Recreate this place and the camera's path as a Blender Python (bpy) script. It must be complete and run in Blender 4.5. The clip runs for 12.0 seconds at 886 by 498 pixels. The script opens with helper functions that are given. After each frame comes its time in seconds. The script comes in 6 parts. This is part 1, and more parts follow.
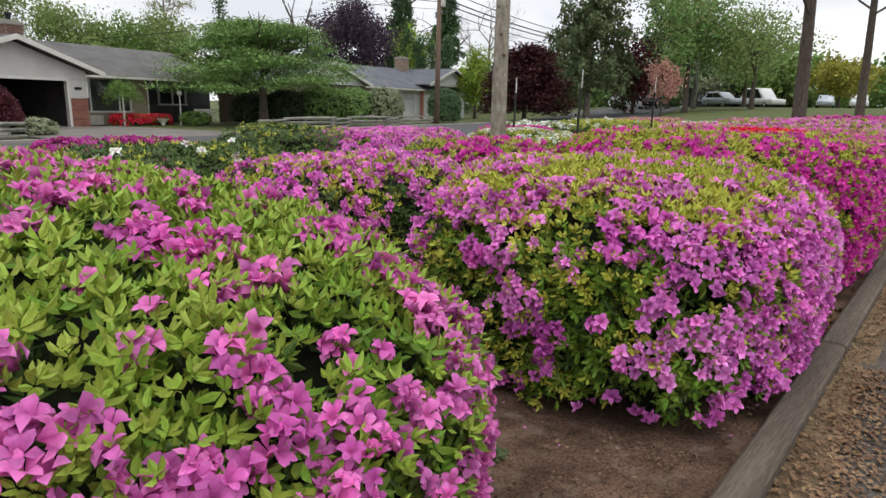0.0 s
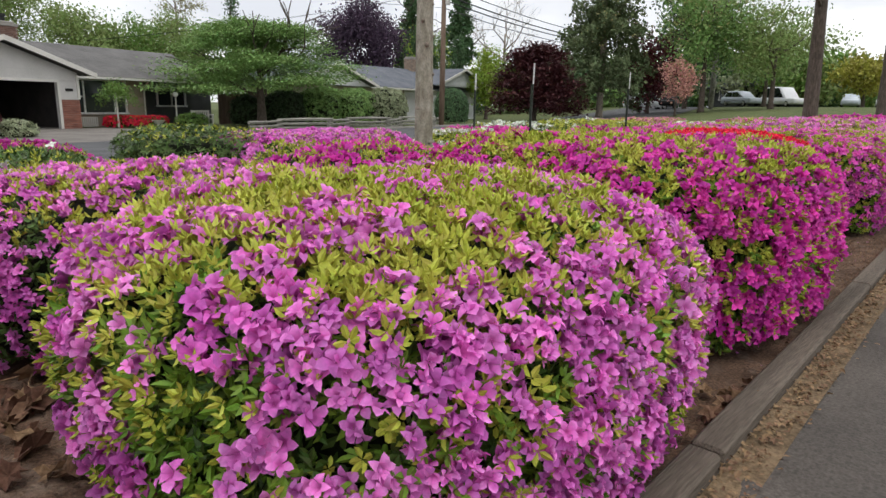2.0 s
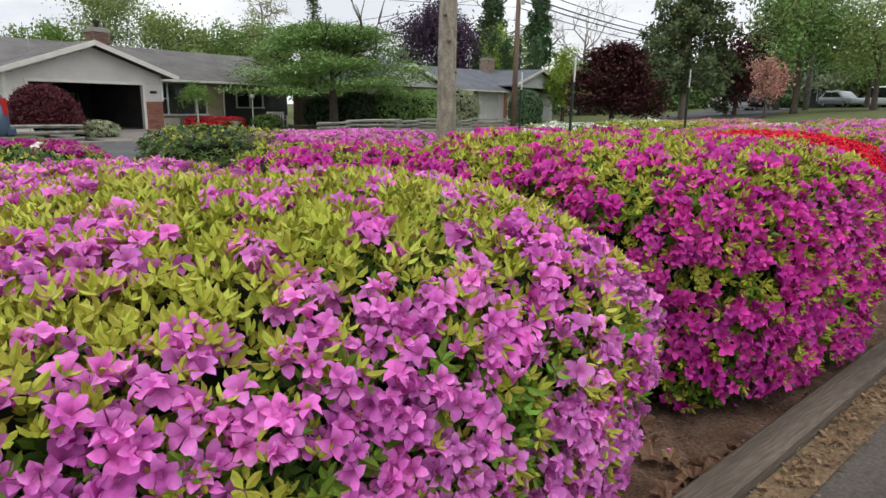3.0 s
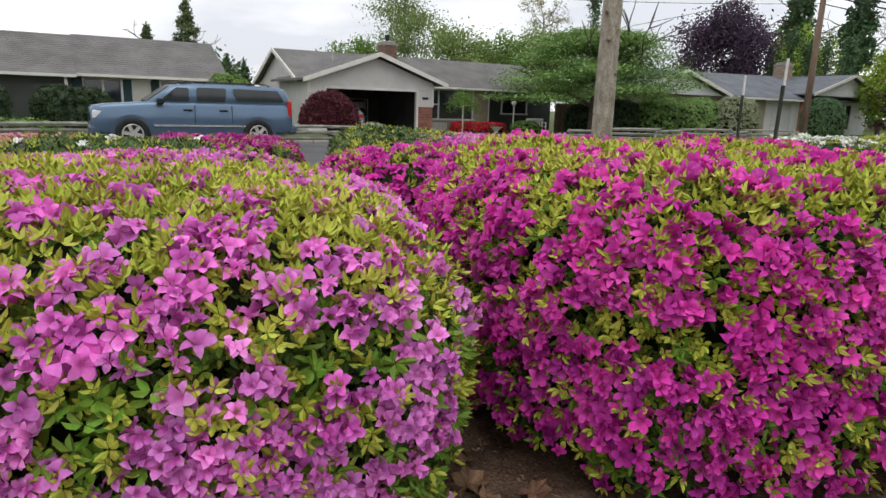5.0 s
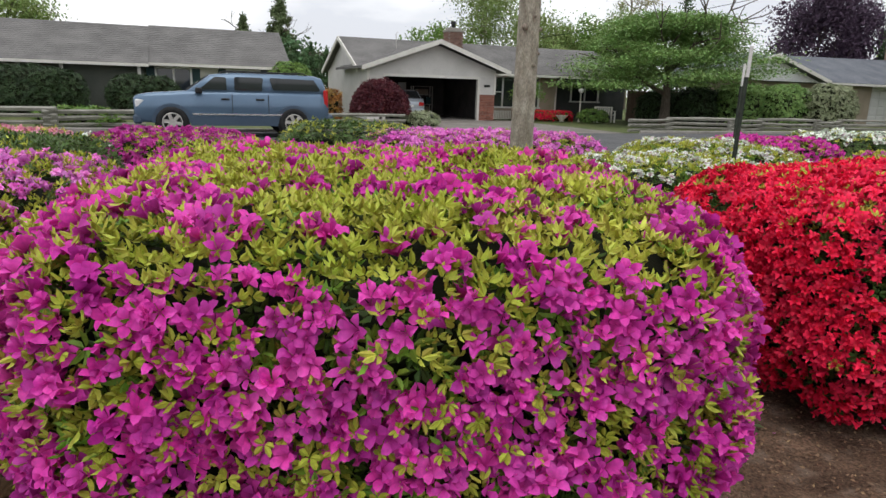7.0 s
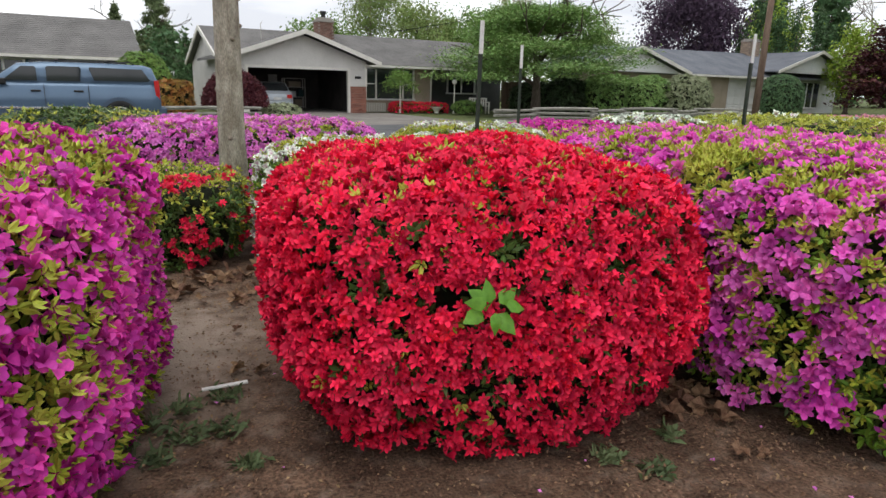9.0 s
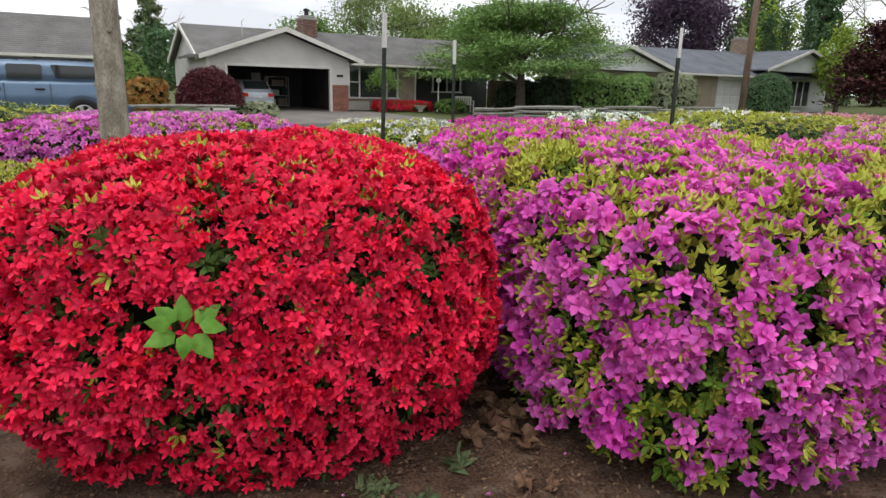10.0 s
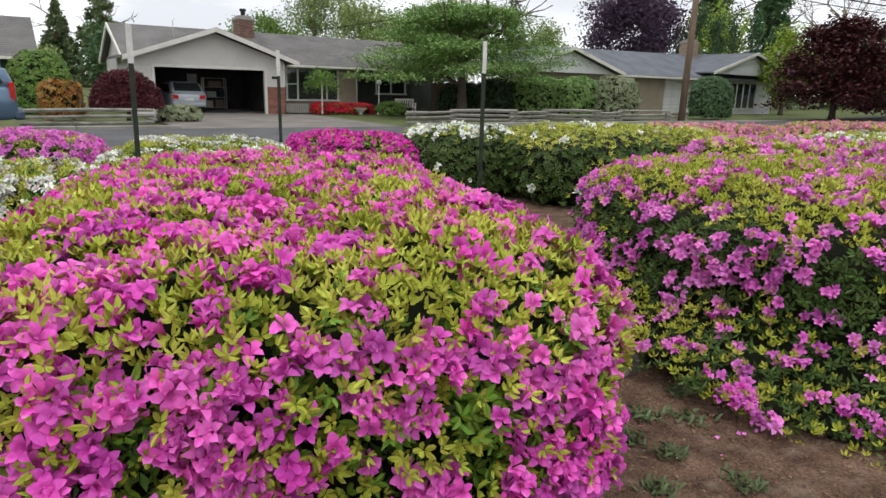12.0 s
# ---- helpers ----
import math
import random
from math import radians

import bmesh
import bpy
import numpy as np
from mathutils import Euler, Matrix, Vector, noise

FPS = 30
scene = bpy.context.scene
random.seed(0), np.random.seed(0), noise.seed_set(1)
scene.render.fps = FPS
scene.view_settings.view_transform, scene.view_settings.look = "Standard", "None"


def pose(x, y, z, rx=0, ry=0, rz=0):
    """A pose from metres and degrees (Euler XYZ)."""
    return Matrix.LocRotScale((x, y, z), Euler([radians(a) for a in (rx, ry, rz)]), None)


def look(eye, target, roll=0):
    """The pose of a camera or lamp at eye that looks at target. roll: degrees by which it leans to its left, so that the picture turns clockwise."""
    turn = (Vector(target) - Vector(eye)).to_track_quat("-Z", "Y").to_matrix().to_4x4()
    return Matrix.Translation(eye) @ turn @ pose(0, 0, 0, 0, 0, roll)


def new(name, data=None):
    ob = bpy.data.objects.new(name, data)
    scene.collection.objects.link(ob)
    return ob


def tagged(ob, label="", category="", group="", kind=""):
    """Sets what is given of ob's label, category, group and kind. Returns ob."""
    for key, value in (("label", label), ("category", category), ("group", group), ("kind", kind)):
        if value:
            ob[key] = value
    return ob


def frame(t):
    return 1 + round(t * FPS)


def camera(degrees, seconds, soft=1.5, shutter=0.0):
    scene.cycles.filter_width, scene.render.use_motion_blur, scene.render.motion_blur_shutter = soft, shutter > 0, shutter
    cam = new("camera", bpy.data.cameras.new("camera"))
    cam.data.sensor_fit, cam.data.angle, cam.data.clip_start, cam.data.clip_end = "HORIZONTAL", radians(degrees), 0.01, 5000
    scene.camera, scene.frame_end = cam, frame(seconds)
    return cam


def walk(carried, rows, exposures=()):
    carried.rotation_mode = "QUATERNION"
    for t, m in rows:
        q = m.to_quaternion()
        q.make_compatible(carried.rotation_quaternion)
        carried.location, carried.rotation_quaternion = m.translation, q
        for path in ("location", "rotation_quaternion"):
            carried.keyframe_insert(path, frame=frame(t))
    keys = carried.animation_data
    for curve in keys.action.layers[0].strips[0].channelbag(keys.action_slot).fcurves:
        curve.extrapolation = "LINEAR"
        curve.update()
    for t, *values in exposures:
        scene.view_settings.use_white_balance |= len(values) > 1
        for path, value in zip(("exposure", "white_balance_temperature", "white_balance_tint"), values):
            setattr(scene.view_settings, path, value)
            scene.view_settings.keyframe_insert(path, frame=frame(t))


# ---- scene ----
cam = camera(69.5, 12.0)
PATH = [
    (0, (1.294, -3.519, 1.24), (2.857, -2.163, 0.773), 1.2),
    (0.5, (1.615, -3.571, 1.249), (3.169, -2.206, 0.783), 1.1),
    (1, (2.012, -3.592, 1.211), (3.562, -2.223, 0.745), 1.1),
    (1.5, (2.458, -3.614, 1.231), (4.004, -2.239, 0.766), 1.0),
    (2, (2.87, -3.706, 1.229), (4.385, -2.297, 0.764), 1.0),
    (2.5, (3.275, -3.738, 1.227), (4.731, -2.266, 0.765), 1.1),
    (3, (3.636, -3.81, 1.219), (4.965, -2.225, 0.755), 0.9),
    (5, (4.9, -4.218, 1.206), (5.462, -2.225, 0.747), 1.7),
    (5.5, (5.377, -4.265, 1.254), (5.763, -2.232, 0.793), 1.6),
    (6, (5.823, -4.251, 1.262), (6.12, -2.206, 0.793), 1.6),
    (6.5, (6.266, -4.221, 1.317), (6.544, -2.18, 0.814), 1.6),
    (7, (6.644, -4.155, 1.329), (6.917, -2.116, 0.82), 1.7),
    (9, (8.281, -3.937, 1.243), (8.851, -1.962, 0.724), 1.4),
    (9.5, (8.669, -3.967, 1.233), (9.244, -1.993, 0.713), 1.5),
    (10, (9.104, -3.922, 1.233), (9.679, -1.949, 0.711), 1.4),
    (10.5, (9.51, -3.9, 1.274), (10.084, -1.926, 0.754), 1.5),
    (11, (9.954, -3.957, 1.321), (10.525, -1.983, 0.799), 1.5),
    (11.5, (10.369, -3.937, 1.379), (11.006, -1.983, 0.86), 1.4),
    (12, (10.761, -3.935, 1.423), (11.426, -1.991, 0.902), 1.6),
]
walk(cam, [(t, look(eye, target, roll)) for t, eye, target, roll in PATH], [(0.0, -0.18), (7.2, -0.18), (9.0, -0.1), (12.0, -0.1)])

# ---- light: overcast spring sky ----
world = bpy.data.worlds.new("overcast_sky")
scene.world = world
world.use_nodes = True
wn, wl = world.node_tree.nodes, world.node_tree.links
sky = wn.new("ShaderNodeTexSky")
sky.sky_type = "NISHITA"
sky.sun_disc = False
sky.sun_elevation, sky.sun_rotation = radians(71), radians(204)
sky.air_density, sky.dust_density = 1.0, 3.0
co = wn.new("ShaderNodeTexCoord")
mp = wn.new("ShaderNodeMapping")
mp.inputs["Scale"].default_value = (1.0, 1.0, 3.2)
cl = wn.new("ShaderNodeTexNoise")
cl.inputs["Scale"].default_value, cl.inputs["Detail"].default_value, cl.inputs["Roughness"].default_value = 2.6, 7.0, 0.55
ramp = wn.new("ShaderNodeValToRGB")
ramp.color_ramp.elements[0].position, ramp.color_ramp.elements[0].color = 0.40, (9.9, 10.2, 11.0, 1)
ramp.color_ramp.elements[1].position, ramp.color_ramp.elements[1].color = 0.62, (15.2, 15.3, 15.4, 1)
mixw = wn.new("ShaderNodeMix")
mixw.data_type = "RGBA"
mixw.inputs["Factor"].default_value = 0.88
bg = wn["Background"]
bg.inputs["Strength"].default_value = 0.1
wl.new(co.outputs["Generated"], mp.inputs["Vector"])
wl.new(mp.outputs["Vector"], cl.inputs["Vector"])
wl.new(cl.outputs["Fac"], ramp.inputs["Fac"])
wl.new(sky.outputs["Color"], mixw.inputs[6])
sep = wn.new("ShaderNodeSeparateXYZ")
grad = wn.new("ShaderNodeMapRange")
grad.inputs["To Min"].default_value, grad.inputs["To Max"].default_value = 0.98, 1.2
lift = wn.new("ShaderNodeVectorMath")
lift.operation = "SCALE"
wl.new(co.outputs["Generated"], sep.inputs["Vector"])
wl.new(sep.outputs["Z"], grad.inputs["Value"])
wl.new(ramp.outputs["Color"], lift.inputs[0])
wl.new(grad.outputs["Result"], lift.inputs["Scale"])
wl.new(lift.outputs["Vector"], mixw.inputs[7])
wl.new(mixw.outputs[2], bg.inputs["Color"])

sun_data = bpy.data.lights.new("sun", "SUN")
sun_data.energy, sun_data.angle, sun_data.color = 1.0, radians(40), (1.0, 0.96, 0.9)
sun = new("sun", sun_data)
sun.matrix_world = look((0, 0, 30), (4, 9, 0))


# ---- materials ----
def setv(node, name, value):
    node.inputs[name].default_value = value


def mat(name, base, second=None, scale=8.0, rough=0.8, bump=0.2, detail_scale=60.0, spread=0.12, metal=0.0,
        island=False, per_object=False, translucent=0.0, hue=0.0, stretch=(1, 1, 1), spec=0.3):
    """Two-scale noise colour with bump; island or per_object adds a random tint per leaf, petal or piece."""
    m = bpy.data.materials.new(name)
    m.use_nodes = True
    n, l = m.node_tree.nodes, m.node_tree.links
    p = n["Principled BSDF"]
    setv(p, "Roughness", rough)
    setv(p, "Metallic", metal)
    setv(p, "Specular IOR Level", spec)
    tc = n.new("ShaderNodeTexCoord")
    mpg = n.new("ShaderNodeMapping")
    setv(mpg, "Scale", stretch)
    geo = n.new("ShaderNodeNewGeometry")
    l.new(geo.outputs["Position"] if not per_object else tc.outputs["Object"], mpg.inputs["Vector"])
    big = n.new("ShaderNodeTexNoise")
    setv(big, "Scale", scale)
    setv(big, "Detail", 4.0)
    fine = n.new("ShaderNodeTexNoise")
    setv(fine, "Scale", detail_scale)
    setv(fine, "Detail", 3.0)
    l.new(mpg.outputs["Vector"], big.inputs["Vector"])
    l.new(mpg.outputs["Vector"], fine.inputs["Vector"])
    rmp = n.new("ShaderNodeValToRGB")
    rmp.color_ramp.elements[0].position, rmp.color_ramp.elements[1].position = 0.35, 0.68
    rmp.color_ramp.elements[0].color = (*base, 1)
    rmp.color_ramp.elements[1].color = (*(second or base), 1)
    l.new(big.outputs["Fac"], rmp.inputs["Fac"])
    hsv = n.new("ShaderNodeHueSaturation")
    l.new(rmp.outputs["Color"], hsv.inputs["Color"])
    # value: fine grain plus the random tint of each piece
    mr = n.new("ShaderNodeMapRange")
    setv(mr, "From Min", 0.3)
    setv(mr, "From Max", 0.7)
    setv(mr, "To Min", 1 - spread)
    setv(mr, "To Max", 1 + spread)
    l.new(fine.outputs["Fac"], mr.inputs["Value"])
    value = mr.outputs["Result"]
    if island or per_object:
        if island:
            source = geo.outputs["Random Per Island"]
        else:
            source = n.new("ShaderNodeObjectInfo").outputs["Random"]
        mi = n.new("ShaderNodeMapRange")
        setv(mi, "To Min", 0.72)
        setv(mi, "To Max", 1.28)
        l.new(source, mi.inputs["Value"])
        mul = n.new("ShaderNodeMath")
        mul.operation = "MULTIPLY"
        l.new(value, mul.inputs[0])
        l.new(mi.outputs["Result"], mul.inputs[1])
        value = mul.outputs["Value"]
        if hue:
            mh = n.new("ShaderNodeMapRange")
            setv(mh, "To Min", 0.5 - hue)
            setv(mh, "To Max", 0.5 + hue)
            l.new(source, mh.inputs["Value"])
            l.new(mh.outputs["Result"], hsv.inputs["Hue"])
    l.new(value, hsv.inputs["Value"])
    l.new(hsv.outputs["Color"], p.inputs["Base Color"])
    if bump:
        b = n.new("ShaderNodeBump")
        setv(b, "Strength", bump)
        setv(b, "Distance", 0.01)
        l.new(fine.outputs["Fac"], b.inputs["Height"])
        l.new(b.outputs["Normal"], p.inputs["Normal"])
    if translucent:
        tr = n.new("ShaderNodeBsdfTranslucent")
        l.new(hsv.outputs["Color"], tr.inputs["Color"])
        mx = n.new("ShaderNodeMixShader")
        setv(mx, "Fac", translucent)
        l.new(p.outputs["BSDF"], mx.inputs[1])
        l.new(tr.outputs["BSDF"], mx.inputs[2])
        l.new(mx.outputs["Shader"], n["Material Output"].inputs["Surface"])
    return m


def petal(m):
    """Deepens the pigment towards the throat and pales the rim, by the petals' own reach."""
    n, l = m.node_tree.nodes, m.node_tree.links
    p = n["Principled BSDF"]
    source = p.inputs["Base Color"].links[0].from_socket
    at = n.new("ShaderNodeAttribute")
    at.attribute_name = "reach"
    rp = n.new("ShaderNodeValToRGB")
    rp.color_ramp.elements[0].position, rp.color_ramp.elements[0].color = 0.15, (0.62, 0.35, 0.5, 1)
    rp.color_ramp.elements[1].position, rp.color_ramp.elements[1].color = 1.0, (1.05, 1.3, 1.1, 1)
    e = rp.color_ramp.elements.new(0.55)
    e.color = (0.95, 0.85, 0.92, 1)
    mx = n.new("ShaderNodeMix")
    mx.data_type, mx.blend_type = "RGBA", "MULTIPLY"
    mx.inputs[0].default_value = 1.0
    l.new(at.outputs["Fac"], rp.inputs["Fac"])
    l.new(source, mx.inputs[6])
    l.new(rp.outputs["Color"], mx.inputs[7])
    l.new(mx.outputs[2], p.inputs["Base Color"])
    for k in n:
        if k.type == "BSDF_TRANSLUCENT":
            l.new(mx.outputs[2], k.inputs["Color"])
    return m


def leafy(name, base, second, trans=0.15, rough=0.5, hue=0.02):
    return mat(name, base, second, scale=3.5, rough=rough, bump=0.0, detail_scale=90, spread=0.15, island=True,
               translucent=trans * 0.5, hue=hue, spec=0.25)


def drying(m, pale):
    """Lets the paler, dried-out soil show where the bed's own dryness is high, with a broken rim."""
    n, l = m.node_tree.nodes, m.node_tree.links
    p = n["Principled BSDF"]
    source = p.inputs["Base Color"].links[0].from_socket
    at = n.new("ShaderNodeAttribute")
    at.attribute_name = "dry"
    geo = n.new("ShaderNodeNewGeometry")
    nz = n.new("ShaderNodeTexNoise")
    setv(nz, "Scale", 9.0)
    setv(nz, "Detail", 6.0)
    l.new(geo.outputs["Position"], nz.inputs["Vector"])
    add = n.new("ShaderNodeMath")
    add.operation = "MULTIPLY_ADD"
    add.inputs[1].default_value = 1.6
    l.new(nz.outputs["Fac"], add.inputs[0])
    l.new(at.outputs["Fac"], add.inputs[2])
    mr = n.new("ShaderNodeMapRange")
    setv(mr, "From Min", 0.85)
    setv(mr, "From Max", 1.6)
    l.new(add.outputs["Value"], mr.inputs["Value"])
    mx = n.new("ShaderNodeMix")
    mx.data_type = "RGBA"
    mx.inputs[7].default_value = (*pale, 1)
    l.new(mr.outputs["Result"], mx.inputs[0])
    l.new(source, mx.inputs[6])
    l.new(mx.outputs[2], p.inputs["Base Color"])
    return m


M = {}
M["soil"] = drying(mat("soil", (0.070, 0.040, 0.025), (0.175, 0.108, 0.071), 5.0, 0.95, 1.0, 90, 0.55), (0.30, 0.235, 0.185))
M["grass_ground"] = mat("lawn", (0.075, 0.105, 0.032), (0.12, 0.13, 0.05), 1.2, 0.95, 0.8, 40, 0.3)
M["asphalt"] = mat("asphalt", (0.075, 0.075, 0.078), (0.11, 0.11, 0.112), 0.8, 0.9, 0.4, 120, 0.25)
M["path"] = mat("path_asphalt", (0.070, 0.062, 0.054), (0.115, 0.10, 0.086), 1.5, 0.92, 0.6, 90, 0.3)
M["concrete"] = mat("concrete", (0.25, 0.235, 0.21), (0.34, 0.32, 0.29), 1.2, 0.9, 0.3, 70, 0.15)
M["timber"] = mat("weathered_timber", (0.075, 0.060, 0.046), (0.15, 0.122, 0.096), 3.0, 0.9, 0.8, 40, 0.3, stretch=(0.25, 3, 3))
M["strip"] = mat("dry_strip", (0.11, 0.075, 0.042), (0.24, 0.17, 0.10), 4.0, 0.95, 0.9, 60, 0.35)
M["deadleaf"] = mat("dead_leaf", (0.17, 0.10, 0.054), (0.29, 0.185, 0.11), 6, 0.85, 0.2, 60, 0.25, island=True, hue=0.015)
M["litter"] = mat("bark_litter", (0.075, 0.046, 0.031), (0.22, 0.14, 0.09), 6, 0.95, 0.2, 60, 0.3, island=True)
# gap shade inside the shrubs, painted as a near-black base
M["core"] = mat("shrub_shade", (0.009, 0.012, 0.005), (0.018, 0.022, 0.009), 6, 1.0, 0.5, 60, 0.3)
M["young"] = leafy("young_leaf", (0.35, 0.385, 0.042), (0.56, 0.55, 0.095), 0.3, 0.45, 0.02)
M["mature"] = leafy("mature_leaf", (0.12, 0.21, 0.022), (0.21, 0.34, 0.042), 0.25, 0.42, 0.02)
M["fresh"] = leafy("fresh_leaf", (0.23, 0.34, 0.04), (0.40, 0.49, 0.085), 0.3, 0.45, 0.02)
M["darkleaf"] = leafy("dark_leaf", (0.055, 0.10, 0.022), (0.095, 0.15, 0.035), 0.2, 0.4, 0.02)
# last year's leaves, coloured dark also to paint shade into the gaps
M["inner_leaf"] = leafy("old_shade_leaf", (0.040, 0.075, 0.014), (0.075, 0.125, 0.024), 0.2, 0.38, 0.02)
M["lilac"] = leafy("lilac_petal", (0.74, 0.135, 0.59), (0.88, 0.30, 0.75), 0.5, 0.6, 0.012)
M["violet"] = leafy("violet_petal", (0.75, 0.07, 0.53), (0.87, 0.20, 0.65), 0.5, 0.6, 0.012)
M["magenta"] = leafy("magenta_petal", (0.65, 0.03, 0.39), (0.78, 0.09, 0.51), 0.5, 0.6, 0.012)
M["deep"] = leafy("deep_magenta_petal", (0.44, 0.03, 0.27), (0.58, 0.07, 0.38), 0.5, 0.6, 0.012)
M["pink"] = leafy("pink_petal", (0.72, 0.12, 0.50), (0.80, 0.24, 0.60), 0.5, 0.6, 0.012)
M["red"] = leafy("red_petal", (0.78, 0.008, 0.05), (0.89, 0.028, 0.105), 0.25, 0.55, 0.0)
M["white"] = leafy("white_petal", (0.74, 0.74, 0.68), (0.82, 0.82, 0.78), 0.3, 0.6, 0.0)
M["rose"] = leafy("rose_petal", (0.66, 0.22, 0.36), (0.74, 0.34, 0.46), 0.5, 0.6, 0.015)
for key, base, second in (("violet", (0.75, 0.07, 0.53), (0.87, 0.20, 0.65)), ("lilac", (0.74, 0.135, 0.59), (0.88, 0.30, 0.75)), ("magenta", (0.65, 0.03, 0.39), (0.78, 0.09, 0.51)),
                          ("pink", (0.72, 0.12, 0.50), (0.80, 0.24, 0.60)), ("red", (0.78, 0.008, 0.05), (0.89, 0.028, 0.105))):
    M[key + "_piece"] = mat(key + "_blossom", base, second, scale=30, rough=0.6, bump=0.0, detail_scale=120, spread=0.15,
                            per_object=True, translucent=0.28, hue=0.006, spec=0.25)
for key in ("violet", "violet_piece", "lilac", "magenta", "deep", "pink", "red", "white", "rose", "lilac_piece", "magenta_piece", "pink_piece", "red_piece"):
    petal(M[key])
M["bark"] = mat("grey_bark", (0.20, 0.165, 0.13), (0.34, 0.29, 0.235), 7, 0.95, 1.0, 45, 0.3, stretch=(2.5, 2.5, 0.7))
M["darkbark"] = mat("dark_bark", (0.07, 0.055, 0.045), (0.14, 0.11, 0.09), 7, 0.95, 1.0, 45, 0.3, stretch=(3, 3, 0.6))


# ---- building blocks ----
def mesh_object(name, verts, faces, materials, parent=None, label="", smooth=False, index=None):
    me = bpy.data.meshes.new(name)
    me.from_pydata(verts if isinstance(verts, list) else verts.tolist(), [], faces if isinstance(faces, list) else faces.tolist())
    for m in materials if isinstance(materials, (list, tuple)) else [materials]:
        me.materials.append(m)
    if index is not None:
        me.polygons.foreach_set("material_index", np.asarray(index, dtype=np.int32))
    if smooth:
        me.polygons.foreach_set("use_smooth", np.ones(len(me.polygons), dtype=bool))
    me.update()
    ob = new(name, me)
    if parent is not None:
        ob.parent = parent
    if label:
        ob["label"] = label
    return ob


def part(name, bm, material, parent=None, label="", smooth=False):
    me = bpy.data.meshes.new(name)
    bmesh.ops.recalc_face_normals(bm, faces=bm.faces)
    bm.to_mesh(me)
    bm.free()
    me.materials.append(material)
    if smooth:
        me.polygons.foreach_set("use_smooth", np.ones(len(me.polygons), dtype=bool))
    ob = new(name, me)
    if parent is not None:
        ob.parent = parent
    if label:
        ob["label"] = label
    return ob


def empty(name, m, label, category, group="", kind=""):
    ob = new(name)
    ob.matrix_basis = m
    ob.empty_display_size = 0.2
    return tagged(ob, label, category, group, kind)


def add_box(bm, x0, x1, y0, y1, z0, z1, bevel=0.0, m=None):
    r = bmesh.ops.create_cube(bm, size=1.0)
    vs = r["verts"]
    for v in vs:
        v.co = Vector((x0 + (v.co.x + 0.5) * (x1 - x0), y0 + (v.co.y + 0.5) * (y1 - y0), z0 + (v.co.z + 0.5) * (z1 - z0)))
        if m is not None:
            v.co = m @ v.co
    if bevel:
        es = list({e for v in vs for e in v.link_edges})
        bmesh.ops.bevel(bm, geom=es, offset=bevel, segments=1, affect="EDGES", clamp_overlap=True)
    return bm


def box(name, x0, x1, y0, y1, z0, z1, material, parent=None, label="", bevel=0.0):
    return part(name, add_box(bmesh.new(), x0, x1, y0, y1, z0, z1, bevel), material, parent, label)


def prism(name, outline, depth0, depth1, material, parent=None, label="", axis="y"):
    """A flat outline in x-z drawn out along y (or in y-z along x)."""
    bm = bmesh.new()
    rings = []
    for d in (depth0, depth1):
        rings.append([bm.verts.new((a, d, b) if axis == "y" else (d, a, b)) for a, b in outline])
    bm.faces.new(rings[0])
    bm.faces.new(rings[1][::-1])
    k = len(outline)
    for i in range(k):
        bm.faces.new((rings[0][i], rings[0][(i + 1) % k], rings[1][(i + 1) % k], rings[1][i]))
    return part(name, bm, material, parent, label)


def tube(bm, pts, radii, sides=8):
    """A tapered tube through the points."""
    prev = None
    for i, (p, r) in enumerate(zip(pts, radii)):
        p = Vector(p)
        a = Vector(pts[max(0, i - 1)])
        b = Vector(pts[min(len(pts) - 1, i + 1)])
        d = (b - a).normalized()
        s = d.cross(Vector((0.31, 0.95, 0.05))).normalized()
        q = d.cross(s)
        ring = [bm.verts.new(p + (s * math.cos(2 * math.pi * k / sides) + q * math.sin(2 * math.pi * k / sides)) * r) for k in range(sides)]
        if prev:
            for k in range(sides):
                bm.faces.new((prev[k], prev[(k + 1) % sides], ring[(k + 1) % sides], ring[k]))
        else:
            bm.faces.new(ring[::-1])
        prev = ring
    bm.faces.new(prev)
    return bm


# ---- ground ----
HO, HA = Vector((12.72, 29.68, 0)), 15.0
STREET = Matrix.Translation(HO) @ pose(0, 0, 0, 0, 0, HA)
STREET_INV = STREET.inverted()


def ground_z(x, y):
    """Flat bed, a slight fall to the street and the far lots, a gentle rise down the street."""
    v = (STREET_INV @ Vector((x, y, 0))).y
    s = min(1.0, max(0.0, (v + 25.0) / 6.0))
    q = min(1.0, max(0.0, (x - 0.9 * y - 15.0) / 45.0))
    return -0.14 * s * s * (3 - 2 * s) + 1.7 * q * q * (3 - 2 * q)


def sheet(name, xs, ys, material, lift=0.0, local=False, label="", bumps=0.0):
    verts, faces = [], []
    for y in ys:
        for x in xs:
            p = STREET @ Vector((x, y, 0)) if local else Vector((x, y, 0))
            h = noise.noise(Vector((p.x * 1.7, p.y * 1.7, 0))) * bumps
            verts.append((p.x, p.y, ground_z(p.x, p.y) + lift + h))
    n = len(xs)
    for j in range(len(ys) - 1):
        for i in range(n - 1):
            faces.append((j * n + i, j * n + i + 1, (j + 1) * n + i + 1, (j + 1) * n + i))
    ob = mesh_object(name, verts, faces, material, smooth=True)
    return tagged(ob, label, name, kind="structure")


def span(a, b, k):
    return [a + (b - a) * i / k for i in range(k + 1)]


